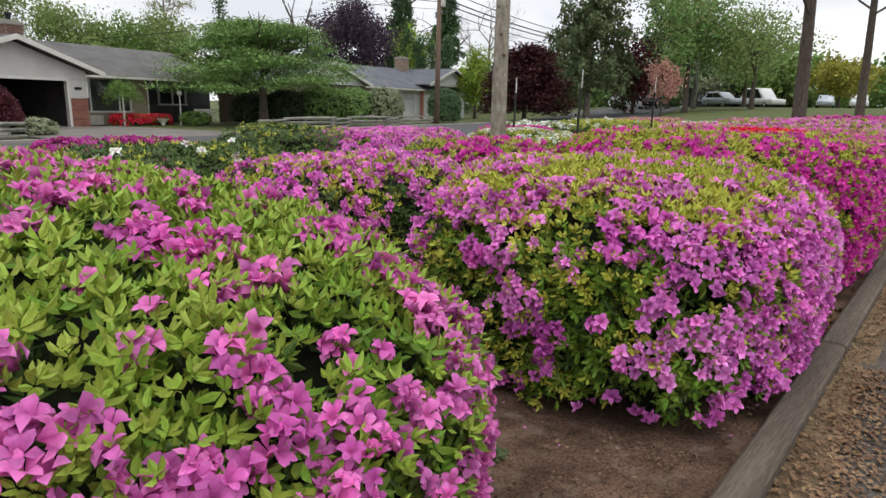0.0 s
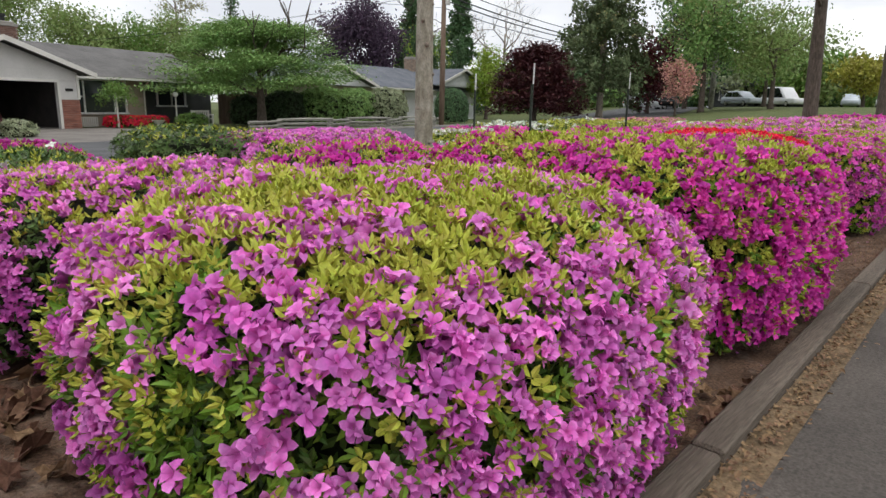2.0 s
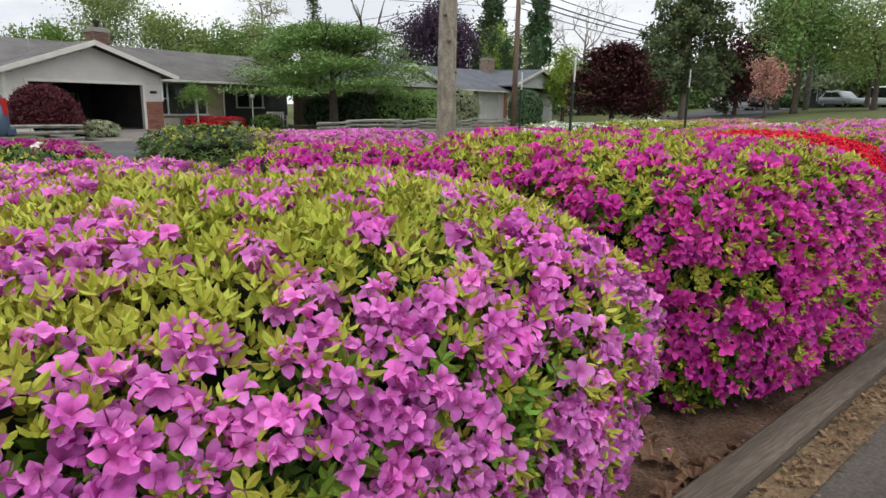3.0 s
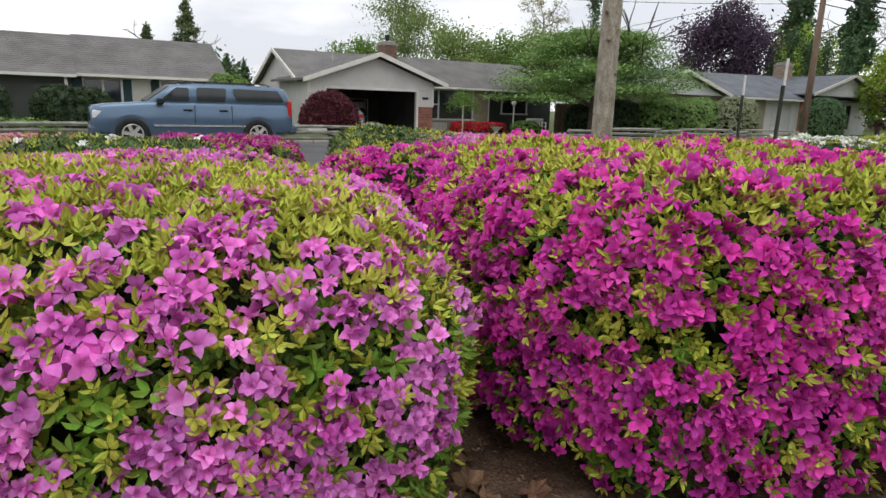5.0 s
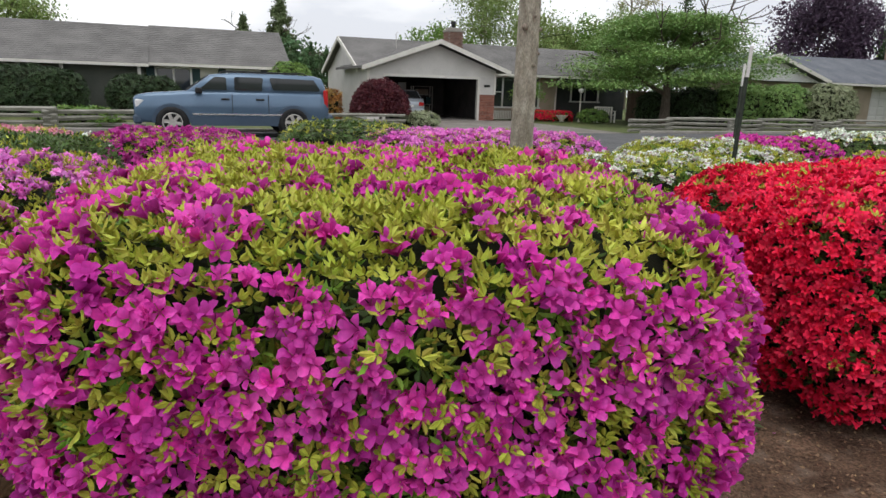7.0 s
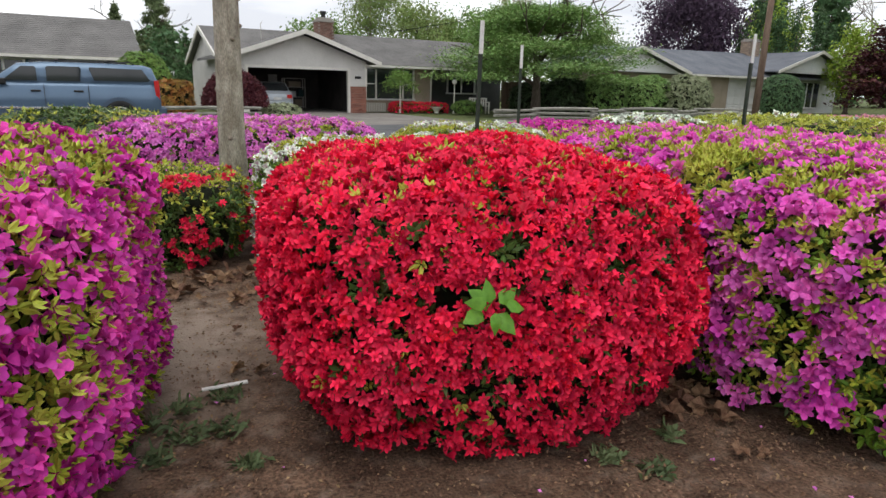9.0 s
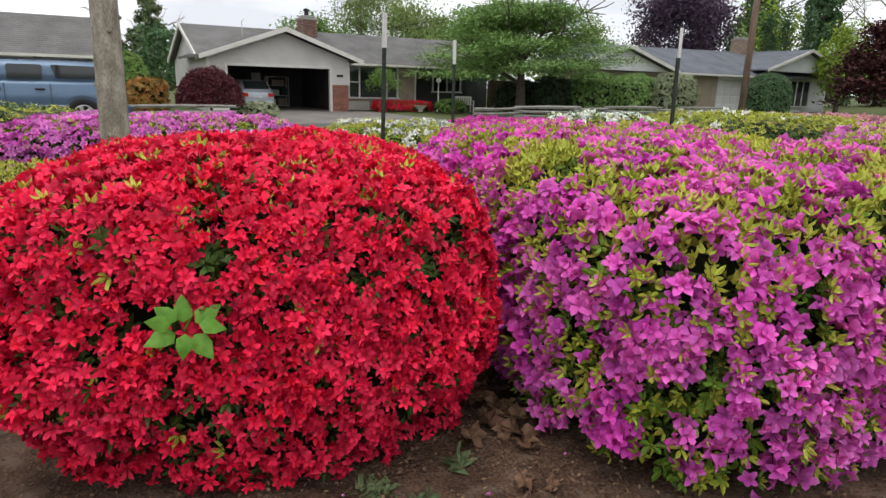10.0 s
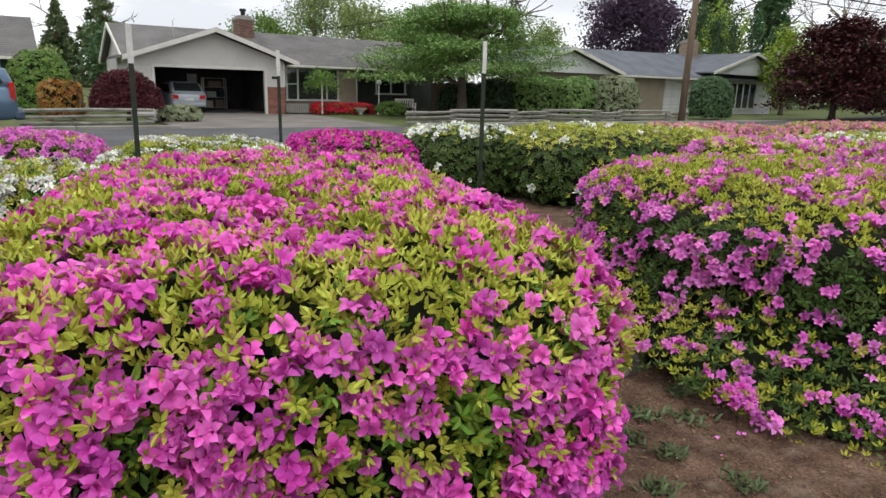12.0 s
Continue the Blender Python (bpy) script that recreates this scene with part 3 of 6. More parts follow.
shrub("azalea", 20.4, 3.0, 1.5, 1.3, 0.84, "white", "yellow-green azalea with scattered white blossoms", 34, side=0.1, top=0.1, young_top=0.95, young_side=0.4, detail=0.5)
shrub("azalea", 19.2, 5.6, 1.5, 0.9, 0.84, "rose", "low azalea with rose-pink blossoms and yellow shoots", 35, side=0.6, top=0.45, young_top=0.9, young_side=0.3, detail=0.5)
shrub("azalea", 23.2, 6.0, 1.7, 1.0, 0.86, "rose", "low azalea with rose-pink blossoms and yellow shoots", 36, side=0.6, top=0.45, young_top=0.9, young_side=0.3, detail=0.48)
shrub("azalea", 24.4, 2.6, 1.7, 1.4, 0.84, "pink", TOPPED % "sparse pink", 37, side=0.3, top=0.2, young_top=0.95, young_side=0.4, detail=0.48)

# ---- edging ----
edging = empty("timber_edging", EDGE, "weathered grey timber edging beam along the flower bed", "edging", kind="structure")
for i in range(9):
    box("beam", -9.2 + 3.0 * i + 0.01, -6.2 + 3.0 * i - 0.01, -0.1, 0.02, -0.03, 0.075, M["timber"], edging, bevel=0.012)

# ---- stakes and trunk ----
M["green_metal"] = mat("green_painted_steel", (0.02, 0.028, 0.02), (0.035, 0.045, 0.03), 20, 0.6, 0.3, 90, 0.2)
M["white_paint"] = mat("white_paint", (0.62, 0.62, 0.6), (0.74, 0.74, 0.72), 6, 0.6, 0.2, 60, 0.1)


def stake(x, y, h):
    ob = empty("stake", pose(x, y, ground_z(x, y), random.uniform(-1, 1), random.uniform(-1, 1), 20), "dark green steel fence stake with a white painted tip", "stake", "stakes in the bed")
    bm = add_box(bmesh.new(), -0.018, 0.018, -0.003, 0.003, 0, h - 0.27)
    add_box(bm, -0.003, 0.003, -0.0, 0.03, 0, h - 0.27)
    part("shaft", bm, M["green_metal"], ob)
    bm = add_box(bmesh.new(), -0.021, 0.021, -0.005, 0.005, h - 0.27, h, 0.001)
    part("tip", bm, M["white_paint"], ob, "white painted tip")


stake(10.11, 1.46, 1.80)
stake(12.98, 1.52, 1.82)
stake(11.35, 3.49, 1.76)
trunk = tube(bmesh.new(), [(0, 0, -0.1), (0, 0, 0.15), (-0.01, 0, 0.8), (0.0, 0.01, 2.0), (0.03, 0, 4.0)], [0.165, 0.125, 0.103, 0.093, 0.08], 14)
tree_near = empty("tree", pose(8.08, 1.46, 0), "slender grey-barked street tree standing among the shrubs", "tree")
M["pale_bark"] = mat("pale_grey_bark", (0.225, 0.2, 0.155), (0.39, 0.36, 0.295), 9, 0.95, 1.0, 55, 0.3, stretch=(2.0, 2.0, 0.8))
part("trunk", trunk, M["pale_bark"], tree_near, smooth=True)


# ---- more materials ----
M["siding"] = mat("grey_siding", (0.55, 0.535, 0.51), (0.63, 0.61, 0.585), 1.2, 0.75, 0.15, 30, 0.08)
M["siding_white"] = mat("white_siding", (0.70, 0.71, 0.72), (0.77, 0.77, 0.77), 1.2, 0.75, 0.15, 30, 0.06)
M["siding_green"] = mat("grey_green_siding", (0.135, 0.15, 0.13), (0.18, 0.19, 0.165), 1.2, 0.8, 0.15, 30, 0.08)
M["siding_dark"] = mat("dark_siding", (0.05, 0.055, 0.055), (0.075, 0.08, 0.078), 1.2, 0.8, 0.15, 30, 0.1)
M["tan_wall"] = mat("tan_wall", (0.30, 0.25, 0.19), (0.36, 0.30, 0.235), 1.2, 0.8, 0.15, 30, 0.1)
M["shingle"] = mat("grey_brown_shingle", (0.125, 0.121, 0.117), (0.18, 0.174, 0.168), 0.9, 0.95, 0.5, 22, 0.22)
M["shingle_blue"] = mat("slate_shingle", (0.115, 0.125, 0.145), (0.16, 0.17, 0.19), 0.9, 0.95, 0.5, 22, 0.2)
M["trim"] = mat("cream_trim", (0.62, 0.6, 0.55), (0.7, 0.68, 0.63), 2, 0.6, 0.1, 40, 0.06)
M["brick"] = mat("red_brick", (0.22, 0.085, 0.06), (0.31, 0.135, 0.1), 4, 0.9, 0.4, 50, 0.2, per_object=True)
M["chimney_brick"] = mat("brown_brick", (0.17, 0.095, 0.075), (0.25, 0.15, 0.12), 4, 0.9, 0.4, 50, 0.2, per_object=True)
M["tan_brick"] = mat("tan_brick", (0.27, 0.2, 0.15), (0.36, 0.28, 0.22), 4, 0.9, 0.4, 50, 0.2, per_object=True)
M["mortar"] = mat("mortar", (0.28, 0.24, 0.21), (0.36, 0.31, 0.27), 6, 0.95, 0.4, 60, 0.15)
# dimness of the open garage, put into a near-black lining colour
M["interior"] = mat("dim_garage_interior", (0.05, 0.045, 0.045), (0.08, 0.07, 0.068), 1.5, 0.9, 0.2, 20, 0.2)
M["teal"] = mat("teal_shutter", (0.02, 0.055, 0.06), (0.03, 0.07, 0.075), 3, 0.6, 0.1, 40, 0.1)
M["blue_paint"] = mat("steel_blue_paint", (0.105, 0.165, 0.245), (0.12, 0.185, 0.27), 1.0, 0.22, 0.0, 30, 0.03, metal=0.35, spec=0.6)
M["blue_dark"] = mat("dark_blue_cladding", (0.05, 0.075, 0.115), (0.06, 0.09, 0.13), 1.0, 0.45, 0.0, 30, 0.05)
M["rubber"] = mat("black_rubber", (0.014, 0.014, 0.015), (0.022, 0.022, 0.022), 5, 0.85, 0.2, 50, 0.2)
M["rim"] = mat("silver_alloy", (0.50, 0.48, 0.45), (0.58, 0.56, 0.53), 5, 0.35, 0.0, 50, 0.05, metal=0.6)
M["taillight"] = mat("red_lens", (0.42, 0.015, 0.015), (0.5, 0.025, 0.02), 5, 0.2, 0.0, 50, 0.1)
M["headlight"] = mat("clear_lens", (0.62, 0.63, 0.63), (0.7, 0.7, 0.7), 5, 0.15, 0.0, 50, 0.1)
M["chrome"] = mat("chrome_strip", (0.7, 0.7, 0.7), (0.75, 0.75, 0.75), 5, 0.2, 0.0, 50, 0.03, metal=0.9)
M["black"] = mat("black_trim", (0.012, 0.012, 0.013), (0.018, 0.018, 0.018), 5, 0.5, 0.0, 50, 0.1)
M["silver_paint"] = mat("silver_paint", (0.42, 0.46, 0.5), (0.46, 0.5, 0.54), 2, 0.3, 0.0, 30, 0.03, metal=0.3)
M["white_car"] = mat("white_car_paint", (0.68, 0.69, 0.7), (0.73, 0.74, 0.75), 2, 0.3, 0.0, 30, 0.03)
M["rail_wood"] = mat("grey_split_rail", (0.17, 0.165, 0.14), (0.32, 0.31, 0.275), 2.5, 0.9, 0.6, 30, 0.25, stretch=(0.4, 2, 2))
M["pole_wood"] = mat("brown_pole_wood", (0.15, 0.10, 0.075), (0.22, 0.155, 0.115), 2.5, 0.9, 0.5, 25, 0.2, stretch=(3, 3, 0.4))
M["wire"] = M["black"]
M["driveway"] = mat("driveway_concrete", (0.15, 0.135, 0.12), (0.22, 0.2, 0.18), 0.8, 0.92, 0.3, 60, 0.18)
M["garage_door"] = mat("white_garage_door", (0.6, 0.6, 0.59), (0.66, 0.66, 0.65), 2, 0.6, 0.1, 40, 0.05)
M["t_hedge"] = leafy("hedge_leaf", (0.026, 0.05, 0.02), (0.055, 0.088, 0.035), 0.2, 0.5)
M["t_green"] = leafy("tree_green", (0.121, 0.218, 0.049), (0.211, 0.324, 0.073), 0.3, 0.55)
M["t_lime"] = leafy("tree_lime", (0.234, 0.338, 0.046), (0.364, 0.468, 0.072), 0.35, 0.55)
M["t_olive"] = leafy("tree_olive", (0.18, 0.255, 0.08), (0.30, 0.375, 0.13), 0.35, 0.55)
M["t_dark"] = leafy("conifer_green", (0.057, 0.112, 0.05), (0.112, 0.192, 0.08), 0.15, 0.6)
M["t_purple"] = leafy("purple_leaf", (0.062, 0.040, 0.070), (0.115, 0.072, 0.115), 0.25, 0.5)
M["t_red"] = leafy("maple_red", (0.075, 0.016, 0.024), (0.135, 0.03, 0.04), 0.25, 0.5)
M["t_orange"] = leafy("orange_leaf", (0.36, 0.13, 0.03), (0.3, 0.2, 0.05), 0.3, 0.5)
M["t_yellow"] = leafy("yellow_leaf", (0.30, 0.29, 0.045), (0.38, 0.36, 0.07), 0.35, 0.5)
M["t_pink"] = leafy("pink_leaf", (0.5, 0.24, 0.2), (0.58, 0.32, 0.27), 0.3, 0.5)
M["t_grey"] = leafy("grey_green_leaf", (0.24, 0.282, 0.156), (0.36, 0.384, 0.24), 0.3, 0.5)
M["t_bud"] = leafy("opening_bud", (0.24, 0.23, 0.09), (0.36, 0.34, 0.14), 0.3, 0.6)


def glass_material():
    m = bpy.data.materials.new("window_glass")
    m.use_nodes = True
    p = m.node_tree.nodes["Principled BSDF"]
    p.inputs["Base Color"].default_value = (0.02, 0.025, 0.03, 1)
    p.inputs["Roughness"].default_value = 0.04
    p.inputs["Specular IOR Level"].default_value = 0.7
    return m


M["glass"] = glass_material()


def at_lot(u, v, z=0.0, turn=0.0):
    """A pose in the street's frame: u along it, v away from the bed."""
    return STREET @ pose(u, v, z, 0, 0, turn)


LOT = -0.14


# ---- houses ----
def lap_siding(name, u0, u1, v, z0, z1, material, parent, gable=None, course=0.2):
    """Clapboards, each one a board that leans out at its foot. gable: (apex u, apex z, slope) cuts their ends."""
    z, i = z0, 0
    while z < z1 - 0.01:
        top = min(z + course, z1)
        a, b = u0, u1
        if gable:
            cut = max(0.0, (gable[1] - top) / gable[2])
            a, b = max(u0, gable[0] - cut), min(u1, gable[0] + cut)
        if b - a > 0.1:
            bm = bmesh.new()
            pts = [(v - 0.028, z), (v - 0.006, top), (v + 0.02, top), (v + 0.02, z)]
            rings = [[bm.verts.new((x, y, q)) for y, q in pts] for x in (a, b)]
            bm.faces.new(rings[0][::-1])
            bm.faces.new(rings[1])
            for k in range(4):
                bm.faces.new((rings[0][k], rings[0][(k + 1) % 4], rings[1][(k + 1) % 4], rings[1][k]))
            part(name, bm, material, parent)
        z, i = top, i + 1


def roof_slab(name, corners, thick, material, parent, label=""):
    """A sloping slab from four corners of its top."""
    bm = bmesh.new()
    top = [bm.verts.new(c) for c in corners]
    low = [bm.verts.new((c[0], c[1], c[2] - thick)) for c in corners]
    bm.faces.new(top)
    bm.faces.new(low[::-1])
    for k in range(4):
        bm.faces.new((top[k], low[k], low[(k + 1) % 4], top[(k + 1) % 4]))
    return part(name, bm, material, parent, label)


def shingle_rows(parent, a, b, c, d, rows, material):
    """Courses of shingles laid up a slope from the eave a-b to the ridge d-c, each lapping the one below."""
    a, b, c, d = (Vector(p) for p in (a, b, c, d))
    nrm = (b - a).cross(d - a).normalized()
    for i in range(rows):
        f0, f1 = i / rows, min(1.0, (i + 1.06) / rows)
        p = [a.lerp(d, f0) + nrm * 0.014, b.lerp(c, f0) + nrm * 0.014, b.lerp(c, f1) + nrm * 0.006, a.lerp(d, f1) + nrm * 0.006]
        q = [a.lerp(d, f0), b.lerp(c, f0), b.lerp(c, f1), a.lerp(d, f1)]
        bm = bmesh.new()
        t = [bm.verts.new(x) for x in p]
        w = [bm.verts.new(x) for x in q]
        bm.faces.new(t)
        bm.faces.new(w[::-1])
        for k in range(4):
            bm.faces.new((t[k], w[k], w[(k + 1) % 4], t[(k + 1) % 4]))
        part("shingle_course", bm, material, parent)


def window(parent, u0, u1, v, z0, z1, lites, bar=None, frame_w=0.09):
    """A window facing the street: glass behind a frame with mullions at the given shares, a bar across some lites."""
    w = box("window", u0, u1, v + 0.02, v + 0.06, z0, z1, M["black"], parent)
    box("pane", u0 + 0.02, u1 - 0.02, v - 0.005, v + 0.012, z0 + 0.02, z1 - 0.02, M["glass"], w)
    f = bmesh.new()
    add_box(f, u0 - frame_w, u1 + frame_w, v - 0.06, v + 0.02, z1, z1 + frame_w)
    add_box(f, u0 - frame_w, u0, v - 0.06, v + 0.02, z0, z1)
    add_box(f, u1, u1 + frame_w, v - 0.06, v + 0.02, z0, z1)
    part("frame", f, M["white_paint"], w, "white painted frame")
    box("sill", u0 - frame_w * 1.6, u1 + frame_w * 1.6, v - 0.11, v + 0.02, z0 - frame_w, z0, M["white_paint"], w)
    for s in lites:
        x = u0 + (u1 - u0) * s
        box("mullion", x - frame_w / 2, x + frame_w / 2, v - 0.05, v + 0.015, z0, z1, M["white_paint"], w)
    for s0, s1 in bar or ():
        box("glazing_bar", u0 + (u1 - u0) * s0, u0 + (u1 - u0) * s1, v - 0.045, v + 0.01, (z0 + z1) / 2 - 0.03, (z0 + z1) / 2 + 0.03, M["white_paint"], w)
    return w


def brick_panel(parent, u0, u1, v, z0, z1, name="brick_panel", step=0.225):
    p = box(name, u0, u1, v, v + 0.1, z0, z1, M["mortar"], parent, "red brick")
    proto = None
    course = 0.083
    k, z = 0, z0
    while z + course <= z1 + 0.01:
        x = u0 - (step / 2 if k % 2 else 0)
        while x < u1 - 0.02:
            a, b = max(x, u0), min(x + step - 0.012, u1)
            if b - a > 0.05:
                if proto is None:
                    proto = add_box(bmesh.new(), 0, 1, 0, 1, 0, 1)
                    me = bpy.data.meshes.new("brick")
                    proto.to_mesh(me)
                    me.materials.append(M["brick"])
                o = bpy.data.objects.new("brick", me)
                scene.collection.objects.link(o)
                o.parent = p
                o.matrix_basis = Matrix.Translation((a, v - 0.012 - 0.004 * random.random(), z)) @ Matrix.Diagonal((b - a, 0.05, course - 0.012, 1))
            x += step
        z += course
        k += 1
    return p


def chimney(parent, u, v, w, d, z0, z1, pot=True, brick="chimney_brick", look_of="brown brick chimney"):
    c = box("chimney", u - w / 2, u + w / 2, v - d / 2, v + d / 2, z0, z1 - 0.25, M["mortar"], parent, look_of)
    me = None
    z, k = z1 - 1.35, 0
    while z < z1 - 0.28:
        for side in range(2):
            n = max(2, round((w if side == 0 else d) / 0.23))
            for i in range(n):
                if me is None:
                    bm = add_box(bmesh.new(), -0.5, 0.5, -0.5, 0.5, -0.5, 0.5)
                    me = bpy.data.meshes.new("brick")
                    bm.to_mesh(me)
                    me.materials.append(M[brick])
                o = bpy.data.objects.new("brick", me)
                scene.collection.objects.link(o)
                o.parent = c
                s = ((i + 0.5 + (0.25 if k % 2 else -0.25)) / n - 0.5)
                if side == 0:
                    o.matrix_basis = Matrix.Translation((u + s * w * 0.97, v - d / 2, z + 0.035)) @ Matrix.Diagonal((w / n - 0.014, 0.035, 0.066, 1))
                else:
                    o.matrix_basis = Matrix.Translation((u - w / 2, v + s * d * 0.97, z + 0.035)) @ Matrix.Diagonal((0.035, d / n - 0.014, 0.066, 1))
        z += 0.08
        k += 1
    cap = bmesh.new()
    add_box(cap, u - w / 2 - 0.06, u + w / 2 + 0.06, v - d / 2 - 0.06, v + d / 2 + 0.06, z1 - 0.25, z1 - 0.12, 0.02)
    add_box(cap, u - w / 2 + 0.06, u + w / 2 - 0.06, v - d / 2 + 0.06, v + d / 2 - 0.06, z1 - 0.12, z1, 0.03)
    part("cap", cap, M["concrete"], c, "weathered mortar cap")
    if pot:
        part("flue", tube(bmesh.new(), [(u, v, z1 - 0.02), (u, v, z1 + 0.22), (u, v, z1 + 0.24), (u, v, z1 + 0.36)], [0.12, 0.12, 0.18, 0.16], 12), M["black"], c, "dark metal flue cap")


# the house with the open garage
h2 = empty("house", at_lot(0, 0, LOT), "grey single-storey house with an open double garage", "house")
AP, AZ, SL = -2.33, 3.92, 0.35
wf = bmesh.new()
add_box(wf, -5.85, -5.0, 0, 0.15, 0, 2.45)
add_box(wf, 0.0, 1.0, 0, 0.15, 0, 2.45)
add_box(wf, -5.0, 0.0, 0, 0.15, 2.1, 2.45)
part("garage_front", wf, M["siding"], h2)
lap_siding("clapboard", -5.86, -5.12, 0, 0.0, 2.12, M["siding"], h2)
lap_siding("clapboard", 0.12, 1.0, 0, 1.36, 2.12, M["siding"], h2)
lap_siding("clapboard", -5.86, 1.0, 0, 2.22, 3.75, M["siding"], h2, gable=(AP, AZ - 0.18, SL))
prism("gable_wall", [(-5.9, 2.4), (1.05, 2.4), (1.05, 2.55), (AP, AZ - 0.2), (-5.9, 2.55)], 0.03, 0.15, M["siding"], h2)
brick_panel(h2, 0.12, 1.0, -0.03, 0.0, 1.34)
for x0, x1, z0, z1 in ((-5.12, -5.0, 0, 2.22), (0.0, 0.12, 0, 2.22), (-5.0, 0.0, 2.1, 2.22)):
    box("door_trim", x0, x1, -0.07, 0.12, z0, z1, M["trim"], h2)
box("corner_board", 0.94, 1.06, -0.05, 0.1, 1.36, 2.45, M["trim"], h2)
box("corner_board", -5.92, -5.8, -0.05, 0.1, 0, 2.45, M["trim"], h2)
box("house_number_plate", 0.38, 0.72, -0.06, -0.03, 1.72, 1.84, M["black"], h2)
box("side_wall", -5.85, -5.7, 0.15, 9, 0, 2.5, M["siding"], h2)
box("side_wall", 0.9, 1.0, 0.15, 1.8, 0, 2.5, M["siding"], h2)
# walls, back and ceiling coloured near-black so the garage's shade is painted in
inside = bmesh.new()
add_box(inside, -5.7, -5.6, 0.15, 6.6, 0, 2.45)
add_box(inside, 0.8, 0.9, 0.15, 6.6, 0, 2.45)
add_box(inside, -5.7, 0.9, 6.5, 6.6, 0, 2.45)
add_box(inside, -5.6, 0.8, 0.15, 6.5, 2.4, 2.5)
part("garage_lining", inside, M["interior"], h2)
box("garage_floor", -5.7, 0.9, 0.0, 6.5, -0.02, 0.005, M["concrete"], h2)
rd = bmesh.new()
for i in range(4):
    add_box(rd, -4.95, -0.05, 0.35 + i * 0.53, 0.86 + i * 0.53, 2.16, 2.2)
part("overhead_door", rd, M["garage_door"], h2, "raised sectional garage door")
# roofs
gl, gr = (-6.3, 2.49), (1.6, 2.49)
for x, s in ((gl[0], -1), (gr[0], 1)):
    zx = AZ - abs(x - AP) * SL
    r = roof_slab("garage_roof", [(x, -0.55, zx), (AP, -0.55, AZ), (AP, 5.0, AZ), (x, 5.0, zx)], 0.1, M["shingle"], h2)
    if s < 0:
        shingle_rows(r, (x, 4.9, zx), (x, -0.55, zx), (AP, -0.55, AZ), (AP, 4.9, AZ), 16, M["shingle"])
    else:
        shingle_rows(r, (x, -0.55, zx), (x, 4.9, zx), (AP, 4.9, AZ), (AP, -0.55, AZ), 16, M["shingle"])
    bm = bmesh.new()
    pts = [(x - 0.03 * -s, zx - 0.2), (AP, AZ - 0.2), (AP, AZ + 0.02), (x + 0.03 * s, zx + 0.01)]
    rings = [[bm.verts.new((a, d, b)) for a, b in pts] for d in (-0.62, -0.56)]
    bm.faces.new(rings[0])
    bm.faces.new(rings[1][::-1])
    for k in range(4):
        bm.faces.new((rings[0][k], rings[0][(k + 1) % 4], rings[1][(k + 1) % 4], rings[1][k]))
    part("barge_board", bm, M["trim"], h2, "cream barge board")
RZ, RV = 4.22, 5.1
r = roof_slab("main_roof", [(-6.1, 1.0, 2.5), (10.6, 1.0, 2.5), (10.6, RV, RZ), (-6.1, RV, RZ)], 0.1, M["shingle"], h2)
shingle_rows(r, (1.0, 1.0, 2.5), (10.6, 1.0, 2.5), (10.6, RV, RZ), (1.0, RV, RZ), 20, M["shingle"])
roof_slab("main_roof", [(-6.1, RV, RZ), (10.6, RV, RZ), (10.6, 9.4, 2.5), (-6.1, 9.4, 2.5)], 0.1, M["shingle"], h2)
prism("gable_wall", [(1.3, 2.4), (RV, RZ - 0.12), (9.1, 2.4)], -5.82, -5.7, M["siding"], h2, axis="x")
for y0, z0, y1, z1 in ((1.0, 2.5, RV, RZ), (9.4, 2.5, RV, RZ)):
    bm = bmesh.new()
    rings = [[bm.verts.new((d, y, z)) for y, z in ((y0, z0 - 0.2), (y1, z1 - 0.2), (y1, z1 + 0.01), (y0, z0 + 0.01))] for d in (-6.18, -6.11)]
    bm.faces.new(rings[0])
    bm.faces.new(rings[1][::-1])
    for k in range(4):
        bm.faces.new((rings[0][k], rings[0][(k + 1) % 4], rings[1][(k + 1) % 4], rings[1][k]))
    part("barge_board", bm, M["trim"], h2, "cream barge board")
box("gutter", 1.5, 10.6, 0.88, 1.02, 2.36, 2.48, M["trim"], h2, "cream gutter")
chimney(h2, 0.5, 4.6, 0.85, 0.8, 3.4, 5.0)
# the recessed wing
wing = bmesh.new()
add_box(wing, 1.0, 6.0, 1.8, 1.95, 0, 2.5)
part("wing_wall", wing, M["tan_wall"], h2)
box("porch_wall", 6.0, 12.0, 3.4, 3.55, 0, 2.5, M["siding_dark"], h2)
box("porch_return", 5.9, 6.0, 1.8, 3.4, 0, 2.5, M["siding_dark"], h2)
box("end_wall", 10.2, 10.35, 3.4, 9.0, 0, 2.5, M["siding_dark"], h2)
window(h2, 1.82, 4.68, 1.76, 0.72, 2.3, (0.2, 0.78), bar=((0.0, 0.2), (0.78, 1.0)))
window(h2, 8.0, 9.9, 3.36, 1.1, 2.1, (0.5,))
part("downpipe", tube(bmesh.new(), [(5.85, 1.2, 2.4), (5.85, 1.7, 2.1), (5.85, 1.72, 0.05)], [0.045] * 3, 8), M["trim"], h2, "cream downpipe")
lat = bmesh.new()
for i in range(12):
    add_box(lat, 1.65 + i * 0.105, 1.71 + i * 0.105, 1.5, 1.53, 0.02, 0.5)
part("lattice", lat, M["trim"], h2, "white lattice skirt")
